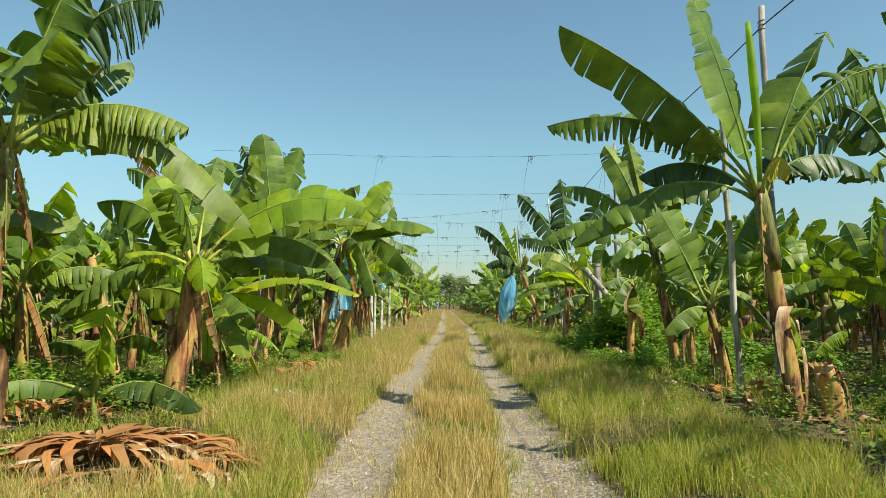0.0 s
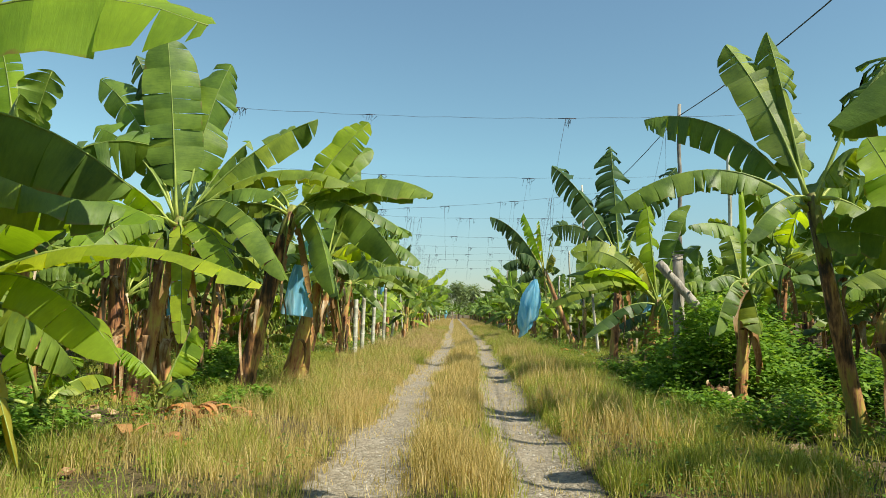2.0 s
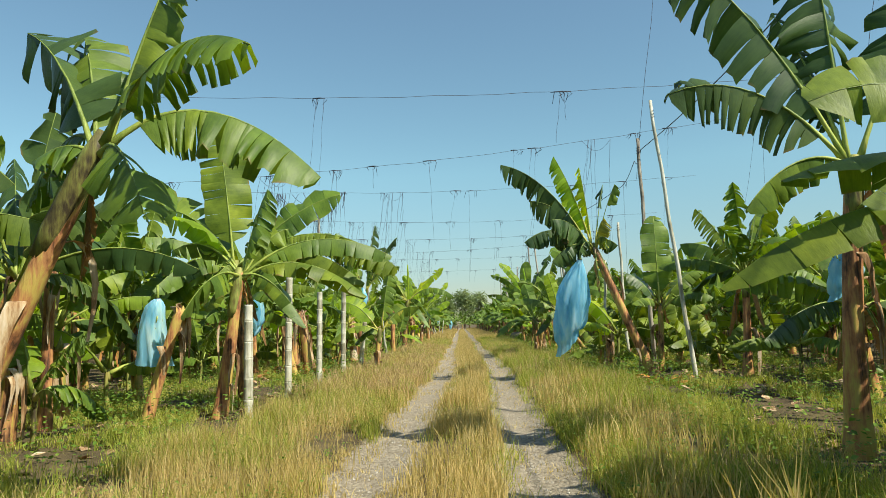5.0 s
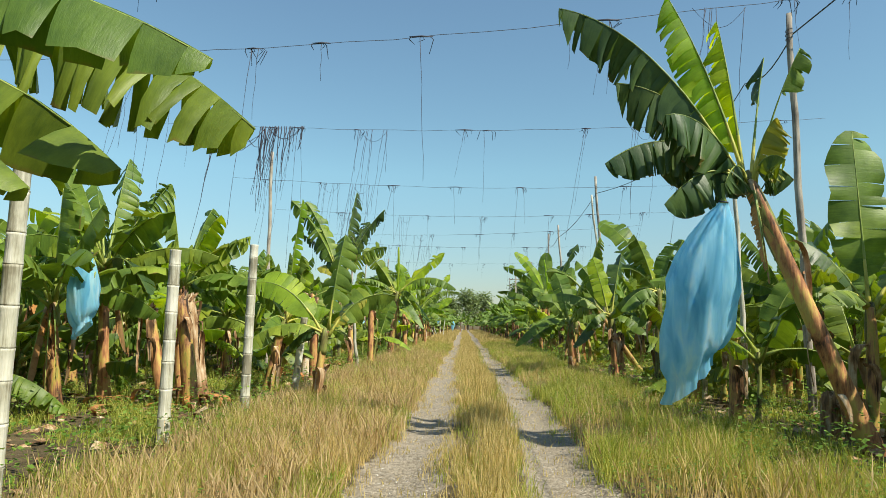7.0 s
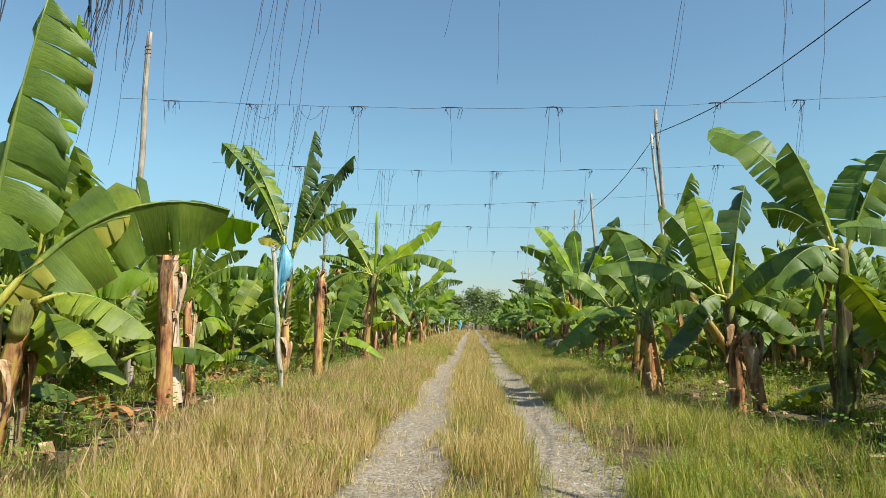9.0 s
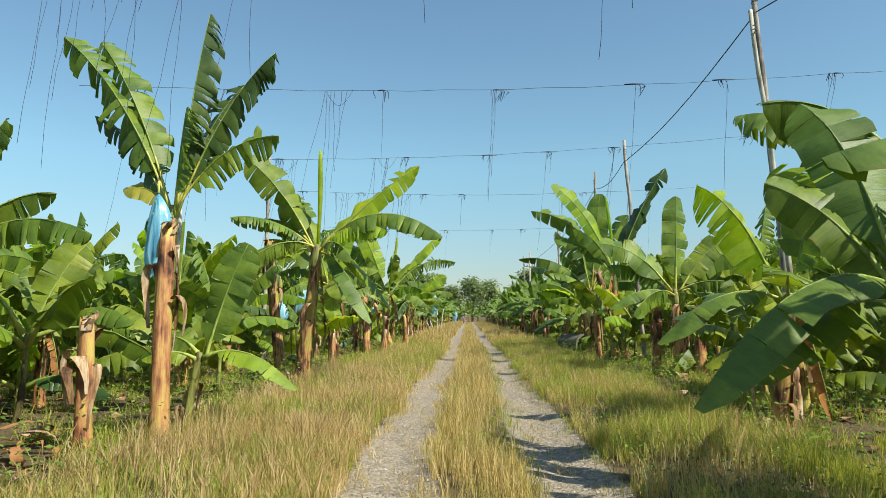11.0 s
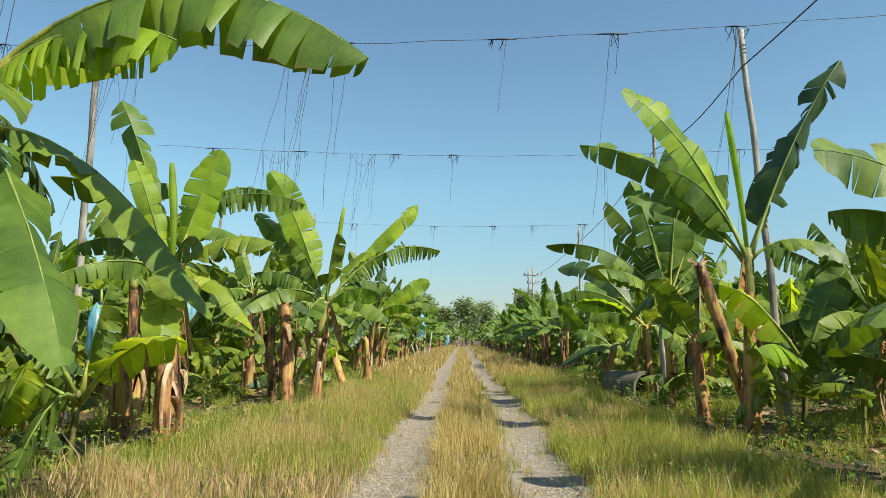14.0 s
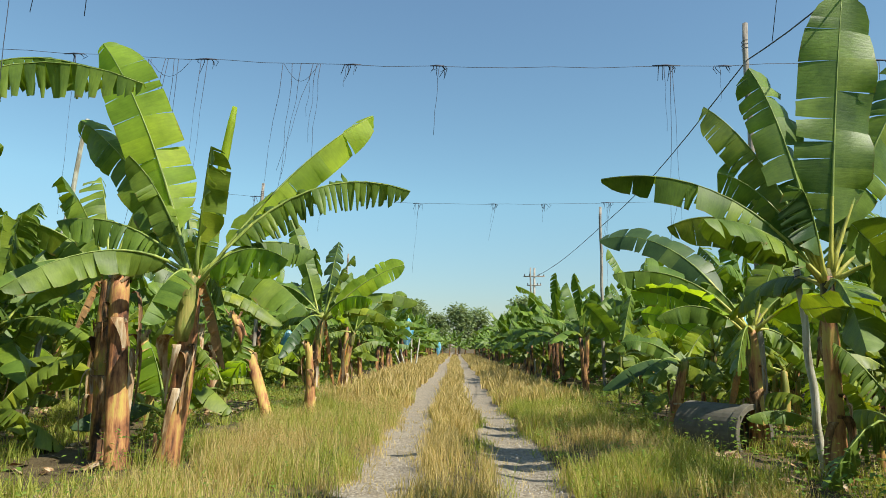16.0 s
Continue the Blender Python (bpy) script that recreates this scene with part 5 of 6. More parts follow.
def plant_rows():
    rng = random.Random(77)
    near, far, young = [], [], []
    for hand in (-1, 1):
        for row in range(15):
            x = hand * (4.25 + 2.3 * row)
            y = -6.0 + (row % 2) * 1.1
            limit = 190 if row < 5 else 140
            while y < limit:
                px, py = x + rng.uniform(-0.45, 0.45), y + rng.uniform(-0.4, 0.4)
                y += rng.uniform(2.0, 2.7) * (1.3 if row > 5 else 1)
                if row < 3 and py < 80 and rng.random() < ((0.42 if y > 26 else 0.3) if hand > 0 else 0.18):
                    continue
                if rng.random() < 0.95 and row < 4 and py < 80:
                    young.append((px + rng.uniform(-1, 1), py + rng.uniform(-1, 1)))
                if 5.4 < px < 8.4 and 61.5 < py < 66.5 or 5.2 < px < 9.2 and 35.0 < py < 40.0 or 5.2 < px < 8.0 and 10.5 < py < 20.0:
                    continue
                if row == 0 and -3 < py < 78 or row > 8 and py < 12:
                    continue
                if any((px - a) ** 2 + (py - b) ** 2 < 1.2 ** 2 for a, b in PLANTS_AT):
                    continue
                (near if row < 4 and py < 76 else far).append((px, py))
    young = [(a, b) for a, b in young if abs(a) > 4.0 and all((a - c) ** 2 + (b - d) ** 2 > 0.4 ** 2 for c, d in PLANTS_AT)]
    near.sort(key=lambda p: abs(p[0]))
    young.sort(key=lambda p: abs(p[0]))
    near, rest = near[:215], near[215:]
    for kinds, spots in ((KINDS, near), (SUCKERS, young[:215])):
        free = list(kinds)
        for px, py in spots:
            m = pose(px, py, 0.0, rng.uniform(-4, 4), rng.uniform(-4, 4), rng.uniform(0, 360))
            s = rng.uniform(0.85, 1.12)
            if free:
                ob = free.pop()
                ob.matrix_basis = m
            else:
                ob = copy_thing(rng.choice(kinds), m)
            ob.scale = (s, s, s)
    merged("banana_grove", "dense rows of green banana plants further off", "banana plants", FAR_KINDS, far + rest, 5)


plant_rows()
UNDER = random.Random(41)
merged("banana_undergrowth", "low young banana suckers between the trunks of the rows", "banana plants",
       [far_template(240 + i, h, 6, z, 6) for i, (h, z) in enumerate(((0.45, 0.55), (0.7, 0.65), (1.0, 0.75)))],
       [(a, b) for a, b in ((hand * UNDER.uniform(4.4, 11.5), UNDER.uniform(34, 165)) for _ in range(260) for hand in (-1, 1))
        if all((a - c) ** 2 + (b - d) ** 2 > 0.5 for c, d in PLANTS_AT)], 9)
HEDGE = random.Random(31)
merged("banana_hedge", "wall of green banana plants closing the end of the track", "banana plants", FAR_KINDS,
       [(-12 + 0.8 * i + HEDGE.uniform(-0.4, 0.4), 172 + HEDGE.uniform(-3, 8)) for i in range(34)], 6)

# ---- poles, overhead wires and hanging strings ----
def plain_material(name, colour, rough, spec=0.4):
    m, n, l, b = material(name)
    vec, rnd = offset_by_object(n, l)
    f = noise_tex(n, l, vec, 9.0, 5.0)
    lo, hi = tuple(c * 0.75 for c in colour), tuple(min(1, c * 1.2) for c in colour)
    l.new(ramp(n, l, f, ((0.3, lo), (0.7, hi))), b.inputs["Base Color"])
    b.inputs["Roughness"].default_value = rough
    b.inputs["Specular IOR Level"].default_value = spec
    return m


WIRE = plain_material("wire", (0.06, 0.06, 0.065), 0.6)
STRING = plain_material("string", (0.045, 0.05, 0.07), 0.7)
RNG = random.Random(12)


def pole(x, y, height, lean=(0.0, 0.0), radius=0.055, mat=None, label="tall weathered wooden pole holding the overhead wires"):
    ob = thing("utility_pole", label, "pole", (x, y, 0), "poles of the wire grid")
    n = 12
    pts = [Vector((lean[0] * i / n + 0.015 * math.sin(i * 1.7 + x), lean[1] * i / n, -0.3 + (height + 0.3) * i / n)) for i in range(n + 1)]
    v, f = tube(pts, [radius * (1.1 - 0.35 * i / n) for i in range(n + 1)], 9)
    link_mesh("shaft", v, f, mat or TIMBER, ob)
    ring = [pts[-2] + Vector((math.cos(a) * radius * 0.86, math.sin(a) * radius * 0.86, 0.1 + 0.012 * a)) for a in [0.6 * i for i in range(32)]]
    v, f = tube(ring, [0.006] * 32, 5)
    link_mesh("wire_tie", v, f, WIRE, ob)
    return ob


def bamboo_stake(x, y, height, lean=(0.0, 0.0), radius=0.075, label="pale bamboo stake with ringed joints beside the track"):
    """Segments with raised nodes."""
    ob = thing("bamboo_stake", label, "stake", (x, y, 0), "bamboo stakes")
    z, seg = -0.2, 0
    top = height
    while z < top:
        h = min(0.30 + 0.05 * math.sin(seg * 2.1 + x), top - z + 0.001)
        a, b = z / top, (z + h) / top
        p0, p1 = Vector((lean[0] * a, lean[1] * a, z)), Vector((lean[0] * b, lean[1] * b, z + h))
        r = radius * (1 - 0.12 * a)
        d = p1 - p0
        v, f = tube([p0, p0 + d * 0.05, p0 + d * 0.10, p0 + d * 0.5, p0 + d * 0.92, p1], [r * 1.035, r * 1.045, r * 0.99, r * 0.975, r * 0.99, r * 1.03], 12)
        link_mesh("segment", v, f, BAMBOO, ob)
        z += h
        seg += 1
    return ob


def overhead_wire(y0, y1, z0, z1, x0=-9.0, x1=9.5, strings=9, seed=0, clusters=0):
    """A wire across the track with knots and hanging strings."""
    rng = random.Random(seed)
    ob = thing("overhead_wire", "thin sagging overhead wire with dangling strings", "wire", (0, 0, 0), "wires across the track")
    n = 24
    at = lambda q: Vector((x0 + (x1 - x0) * q, y0 + (y1 - y0) * q, z0 + (z1 - z0) * q - 0.28 * math.sin(math.pi * q) + 0.015 * math.sin(q * 57)))
    v, f = tube([at(i / n) for i in range(n + 1)], [0.005] * (n + 1), 5)
    link_mesh("strand", v, f, WIRE, ob)
    tangles = []
    for i in range(strings):
        q = (i + rng.uniform(0.1, 0.9)) / strings
        p = at(q)
        for j in range(rng.choice((1, 1, 2, 2, 3))):
            ln = rng.choice((0.3, 0.6, 1.1, 1.9, 2.8, 3.6)) * (0.7 if abs(p.x) < 2.4 else 1.1)
            sx, sy = rng.uniform(-0.22, 0.04) * ln, rng.uniform(-0.3, 0.3) * ln * 0.4
            s = p + Vector((rng.uniform(-0.12, 0.12), 0, 0))
            pts = [s + Vector((sx * k / 6 + 0.01 * math.sin(k * 2.0 + i), sy * k / 6, -ln * k / 6)) for k in range(7)]
            v, f = tube(pts, [0.006, 0.005] + [rng.choice((0.0025, 0.0035))] * 5, 4)
            link_mesh("string", v, f, STRING, ob)
        half = rng.uniform(0.08, 0.26)
        tangles += [tube([p + Vector((-half, 0, 0.0)), p + Vector((0, 0, 0.008)), p + Vector((half, 0, 0.0))], [0.010, 0.018, 0.010], 5)]
        for j in range(rng.randint(3, 7)):
            a = rng.uniform(-0.18, 0.18)
            tangles.append(tube([p + Vector((a, 0, 0.012)), p + Vector((a * 1.3 + 0.03, 0.02, -0.04)), p + Vector((a + rng.uniform(-0.1, 0.1), 0.03, -rng.uniform(0.06, 0.3)))], [0.007, 0.008, 0.004], 4))
    V, F, U = clump(tangles)
    tagged(link_mesh("string_tangle", V, F, STRING, ob), "tangled scraps of dark string along the wire", kind="stuff")
    for c in range(clusters):
        p = at(rng.uniform(0.16, 0.36) if c < 2 else rng.uniform(0.66, 0.9))
        for j in range(rng.randint(3, 7)):
            ln = rng.uniform(0.9, 3.6)
            sx, sy = rng.uniform(-0.22, 0.0) * ln, rng.uniform(-0.2, 0.2) * ln
            s = p + Vector((rng.uniform(-0.45, 0.45), 0, 0))
            v, f = tube([s + Vector((sx * k / 6 + 0.02 * math.sin(k * 2.0 + j), sy * k / 6, -ln * k / 6)) for k in range(7)], [0.006, 0.005, 0.0035] + [0.003] * 4, 4)
            link_mesh("string", v, f, STRING, ob)
        wide = rng.uniform(0.5, 0.9)
        v, f = tube([p + Vector((wide * (k / 8 - 0.5), 0, -0.35 * math.sin(math.pi * k / 8))) for k in range(9)], [0.004] * 9, 4)
        link_mesh("string", v, f, STRING, ob)
    return ob


for i, (y0, y1, z0, z1) in enumerate(((24.6, 24.9, 7.3, 7.3), (31.8, 32.0, 7.1, 7.0), (36.4, 36.3, 5.95, 7.45), (43.8, 43.2, 7.15, 7.05), (50.3, 48.9, 7.0, 6.5), (56.3, 56.0, 6.8, 6.7),
                                      (62.4, 62.2, 6.5, 7.0), (70.2, 69.9, 7.0, 6.8), (82, 82, 6.9, 6.9))):
    overhead_wire(y0, y1, z0, z1, strings=4 if i < 2 else (10 if i < 4 else 7), seed=30 + i, clusters=3 if 2 <= i < 4 else (2 if 4 <= i < 8 else 0))

def string_bundle(y, z):
    """The thick tangle of old string on the wire beside the tall pole: a knot, loops and ragged hanging bundles."""
    rng = random.Random(91)
    ob = thing("string_bundle", "thick ragged bundle of dark string hanging from the overhead wire", "string", (0, y, z))
    for x, count, longest in ((-7.4, 9, 0.7), (-7.25, 2, 3.4), (-5.75, 9, 2.7), (-5.5, 6, 2.3), (-5.1, 6, 1.9), (-4.75, 4, 0.9)):
        for k in range(count):
            ln = longest * rng.uniform(0.5, 1.0)
            sx, a = rng.uniform(-0.24, 0.02) * ln, x + rng.uniform(-0.16, 0.16)
            pts = [Vector((a + sx * q / 6 + rng.uniform(-0.02, 0.02), rng.uniform(-0.04, 0.04), -ln * q / 6)) for q in range(7)]
            v, f = tube(pts, [0.013, 0.013, 0.011, 0.010, 0.008, 0.006, 0.004], 4)
            link_mesh("string", v, f, STRING, ob)
    for x0, x1, dip in ((-7.4, -6.6, 0.55), (-7.4, -5.7, 0.7), (-6.9, -5.7, 0.45), (-6.4, -5.5, 0.6), (-5.7, -4.7, 0.35)):
        v, f = tube([Vector((x0 + (x1 - x0) * q / 10, 0.02, -dip * math.sin(math.pi * q / 10) + 0.015 * math.sin(q * 3))) for q in range(11)], [0.009] * 11, 4)
        link_mesh("loop", v, f, STRING, ob)


string_bundle(43.68, 7.0)

POLES = ((5.2, 11.2, 6.6, 0.0), (6.0, 24.9, 7.5, 0.0), (5.6, 36.8, 6.9, 0.0), (5.9, 54.0, 7.9, -0.4), (5.6, 63.5, 7.2, -0.5), (5.4, 70.2, 7.6, 0.0), (5.6, 84, 7.0, 0.0), (5.0, 104, 7.0, 0.0),
         (-6.3, 46.4, 7.0, 0.0), (-6.5, 62.6, 6.6, 0.1), (-6.5, 80, 6.8, 0.0), (-6.5, 97, 6.8, 0.0))
for x, y, h, lean in POLES:
    pole(x, y, h, (lean + RNG.uniform(-0.08, 0.08), RNG.uniform(-0.1, 0.1)), 0.065)


def long_wire():
    ob = thing("overhead_wire", "long twisted wire running from pole to pole beside the track", "wire", (0, 0, 0), "wires along the track")
    tops = [(5.3, -14, 6.4)] + [(x, y, h - 0.35) for x, y, h, lean in POLES[:3]] + [(6.5, 41.0, 7.2), (7.1, 46.5, 7.25)] + [(x + lean, y, h - 0.75) for x, y, h, lean in POLES[3:8]]
    pts = []
    for a, b in zip(tops[:-1], tops[1:]):
        for i in range(8):
            q = i / 8
            p = Vector(a).lerp(Vector(b), q)
            pts.append(p - Vector((0, 0, 0.25 * math.sin(math.pi * q))))
    v, f = tube(pts, [0.012] * len(pts), 6)
    link_mesh("strand", v, f, WIRE, ob)


long_wire()
for x, y, h, lx in ((-3.37, 27.3, 1.85, 0.0), (-3.62, 30.6, 2.7, 0.05), (-3.58, 33.4, 2.35, 0.04), (-3.42, 35.8, 2.7, 0.06), (-3.34, 38.4, 2.0, 0.22)):
    bamboo_stake(x, y, h, (lx, 0.0))

for x, y, h, lx, ly in ((-3.25, 106.0, 2.2, 0.0, 0.0), (-3.6, 105.6, 2.3, -0.75, 0.0), (-2.95, 106.3, 2.1, 0.25, 0.0), (-3.8, 104.6, 1.2, -0.5, 0.0),
                        (4.1, 99.0, 2.2, 0.35, 0.0), (4.75, 99.6, 3.6, -0.1, 0.0)):
    bamboo_stake(x, y, h, (lx, ly), 0.06, "pale bamboo prop leaning beside the track")


def power_pole(x, y, height):
    ob = thing("power_pole", "tall dark power pole with two crossarms far beyond the plants", "pole", (x, y, 0))
    v, f = tube([Vector((0, 0, -0.3)), Vector((0, 0, height * 0.5)), Vector((0.03, 0, height))], [0.13, 0.11, 0.08], 9)
    link_mesh("shaft", v, f, TIMBER, ob)
    for z, half in ((height - 0.75, 0.9), (height - 1.5, 0.6)):
        v, f = tube([Vector((-half, -0.1, z)), Vector((half, -0.1, z + 0.03))], [0.055, 0.055], 6)
        arm = link_mesh("crossarm", v, f, TIMBER, ob)
        for q in (-0.9, -0.45, 0.45, 0.9):
            v, f = tube([Vector((half * q, -0.1, z + 0.03)), Vector((half * q, -0.1, z + 0.12)), Vector((half * q, -0.1, z + 0.22))], [0.03, 0.05, 0.025], 7)
            link_mesh("insulator", v, f, WIRE, arm)


power_pole(6.4, 115.0, 8.3)

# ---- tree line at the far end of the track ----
# leaf colour lightened to stand in for the haze of distance
FAR_LEAF_HAZED = grass_material("far_foliage_hazed", (0.14, 0.20, 0.10), (0.21, 0.28, 0.14), (0.29, 0.36, 0.19), 0.42)


def far_tree(x, y, height, seed):
    rng = random.Random(seed)
    g = np.random.default_rng(seed)
    ob = thing("tree", "dark leafy tree at the end of the track", "tree", (x, y, 0), "trees of the far tree line")
    items = [tube([Vector((0, 0, -0.2)), Vector((0.1, 0, height * 0.3)), Vector((0.2, 0.1, height * 0.7))], [0.3, 0.22, 0.08], 7)]
    lobes = []
    for i in range(15):
        a, h = rng.uniform(0, 6.28), height * rng.uniform(0.06, 0.92)
        r = height * 0.24 * rng.uniform(0.3, 1.0) * (1.2 - h / height)
        c = Vector((math.cos(a) * r * 1.6, math.sin(a) * r * 1.6, h))
        lobes.append((c, height * rng.uniform(0.15, 0.24)))
        items.append(tube([Vector((0.1, 0, height * 0.3)), c * 0.7 + Vector((0, 0, height * 0.1)), c], [0.12, 0.07, 0.03], 5))
    V, F, U = clump(items)
    link_mesh("trunk", V, F, TIMBER, ob)
    cs = []
    for c, r in lobes:
        d = g.normal(0, 1, (170, 3))
        d /= np.linalg.norm(d, axis=1)[:, None]
        cs.append(np.array(c) + d * r * g.uniform(0.5, 1.15, (170, 1)) * np.array([1.2, 1.2, 0.8]))
    crown = leafy_mesh("crown", "dark green leaves paled for haze", FAR_LEAF_HAZED, np.concatenate(cs), 0.3, height * 0.075, g)
    for key in ("category", "kind"):
        del crown[key]
    crown.parent = ob
    return ob


TR = random.Random(8)
FAR_TREES = [far_tree(-400, 235, 11, 300), far_tree(-400, 235, 13, 301), far_tree(-400, 235, 9, 302)]
SPOTS = [(-60 + 3.0 * i + TR.uniform(-1.2, 1.2), 205 + (i % 2) * 9 + TR.uniform(-4, 4)) for i in range(42)]
for i, (x, y) in enumerate(SPOTS):
    m = pose(x, y, 0, 0, 0, TR.uniform(0, 360))
    if i < 3:
        FAR_TREES[i].matrix_basis = m
        t = FAR_TREES[i]
    else:
        t = copy_thing(FAR_TREES[TR.randrange(3)], m)
    s = TR.uniform(0.5, 1.2)
    t.scale = (s * 0.85, s * 0.85, s)

# ---- bagged bunches, litter, pipe, log, bush ----
def bag_material():
    m, n, l, b = material("blue_plastic")
    vec, rnd = offset_by_object(n, l)
    # upright pale streaks in the colour imitate highlights along the pleats
    f = noise_tex(n, l, mapped(n, l, vec, (2.6, 2.6, 0.55)), 2.2, 3.0, 0.5, 0.5)
    col = ramp(n, l, f, ((0.3, (0.15, 0.47, 0.71)), (0.5, (0.32, 0.68, 0.88)), (0.7, (0.64, 0.87, 0.95))))
    l.new(col, b.inputs["Base Color"])
    b.inputs["Roughness"].default_value = 0.2
    bump(n, l, b, f, 0.5, 0.05)
    tr, sh = n.new("ShaderNodeBsdfTranslucent"), n.new("ShaderNodeMixShader")
    l.new(mix(n, l, 1.0, col, (1.3, 1.3, 1.25), "MULTIPLY"), tr.inputs["Color"])
    sh.inputs["Fac"].default_value = 0.5
    l.new(b.outputs[0], sh.inputs[1])
    l.new(tr.outputs[0], sh.inputs[2])
    l.new(sh.outputs[0], n["Material Output"].inputs["Surface"])
    return m


BLUE = bag_material()


def bunch_bag(top, bottom, radius, seed, tail=True, loose=False):
    """A pleated plastic bag tied above a hanging bunch, gathered below with a flared tail."""
    rng = random.Random(seed)
    ob = thing("bunch_bag", "pale blue plastic bag tied over a hanging banana bunch", "plastic bag", top, "bagged bunches")
    axis = Vector(bottom) - Vector(top)
    ln = axis.length
    prof = [(0.0, 0.10), (0.03, 0.16), (0.10, 0.34), (0.22, 0.58), (0.36, 0.78), (0.50, 0.92), (0.64, 1.0), (0.76, 1.0), (0.86, 0.90), (0.93, 0.72), (0.98, 0.52)]
    prof = [(q, w * (0.86 if q > 0.6 else 1)) for q, w in prof] if tail else prof
    if tail:
        prof += [(1.03, 0.46), (1.09, 0.52)]
    if loose:
        prof = [(0.0, 0.14), (0.04, 0.30), (0.12, 0.50), (0.25, 0.64), (0.40, 0.74), (0.55, 0.83), (0.70, 0.90), (0.85, 0.97), (0.95, 1.0), (1.0, 1.02)]
    sides = 40
    ph = [rng.uniform(0, 6.28) for _ in range(5)]
    verts, faces = [], []
    ax = axis.normalized()
    sx = ax.cross(Vector((0, 1, 0))).normalized()
    sy = sx.cross(ax)
    for i, (q, w) in enumerate(prof):
        for k in range(sides):
            a = 2 * math.pi * k / sides
            pleat = 0.06 * math.sin(9 * a + ph[0] + 2 * q) + 0.05 * math.sin(14 * a + ph[1] - 5 * q) + 0.07 * math.sin(2 * a + ph[2]) + 0.05 * math.sin(5 * a + ph[3] + 6 * q)
            amount = 1.9 if q < 0.2 or q > 0.88 else 1.15
            r = radius * w * (1 + pleat * amount)
            hem = max(0.0, q - 0.6) * 0.55 * math.cos(a) if tail and not loose else 0.0
            verts.append(axis * (q - hem * 0.55) - sx * abs(hem) * radius * 0.6 + sx * (math.cos(a) * r) + sy * (math.sin(a) * r * 0.85) + sx * (0.05 * math.sin(4 * q + ph[4])))
    for i in range(len(prof) - 1):
        for k in range(sides):
            a, b = i * sides + k, i * sides + (k + 1) % sides
            faces.append((a, b, b + sides, a + sides))
    link_mesh("film", verts, faces, BLUE, ob)
    v, f = tube([Vector((0, 0, 0.22)), Vector((0.01, 0, 0.05)), Vector((0, 0, -0.02))], [0.02, 0.022, radius * 0.13], 7)
    link_mesh("bunch_stalk", v, f, PETIOLE, ob)
    v, f = tube([axis * 0.0 + sx * radius * 0.13 * math.cos(a) + sy * radius * 0.13 * math.sin(a) for a in [6.28 * i / 12 for i in range(13)]], [0.008] * 13, 5)
    link_mesh("tie", v, f, STRING, ob)
    items = []
    for i in range(7):
        q = 0.2 + 0.09 * i
        for k in range(7):
            a = 0.9 * k + 0.4 * i
            c = axis * q
            r = radius * (0.28 if i < 2 else 0.5)
            items.append(tube([c + Vector((math.cos(a) * r * 0.3, math.sin(a) * r * 0.3, 0)), c + Vector((math.cos(a) * r * 0.8, math.sin(a) * r * 0.8, 0.02)), c + Vector((math.cos(a) * r, math.sin(a) * r, 0.12))], [0.015, 0.022, 0.008], 5))
    V, F, U = clump(items)
    link_mesh("banana_bunch", V, F, PETIOLE, ob, "green banana bunch inside the bag")
    return ob


for i, (t, b, r) in enumerate((((2.98, 33.35, 2.95), (2.68, 33.75, 0.98), 0.41), ((-3.08, 19.1, 2.9), (-3.22, 19.0, 1.36), 0.27), ((-4.85, 27.3, 2.0), (-4.94, 27.4, 0.95), 0.25),
                               ((-5.35, 18.2, 2.5), (-5.45, 18.3, 1.25), 0.28), ((5.85, 27.0, 2.45), (5.8, 27.0, 1.75), 0.24), ((-5.62, 35.2, 2.5), (-5.75, 35.3, 1.45), 0.24),
                               ((-6.4, 67.0, 2.6), (-6.5, 67.1, 1.45), 0.25), ((-5.9, 82.0, 2.0), (-6.0, 82.1, 1.0), 0.3), ((-3.55, 106.2, 3.5), (-3.45, 106.2, 1.75), 0.42), ((-2.6, 150.0, 2.2), (-2.6, 150.0, 0.7), 0.32),
                               ((-5.43, 53.0, 3.60), (-5.40, 53.0, 2.36), 0.24), ((-5.9, 62.3, 2.0), (-5.9, 62.3, 1.2), 0.22), ((6.1, 72.5, 2.3), (6.1, 72.5, 1.5), 0.22))):
    bunch_bag(t, b, r, 60 + i, loose=i in (1, 2))

CONCRETE = plain_material("concrete", (0.14, 0.13, 0.10), 0.9, 0.2)
PLASTIC = plain_material("white_plastic", (0.72, 0.72, 0.74), 0.45)


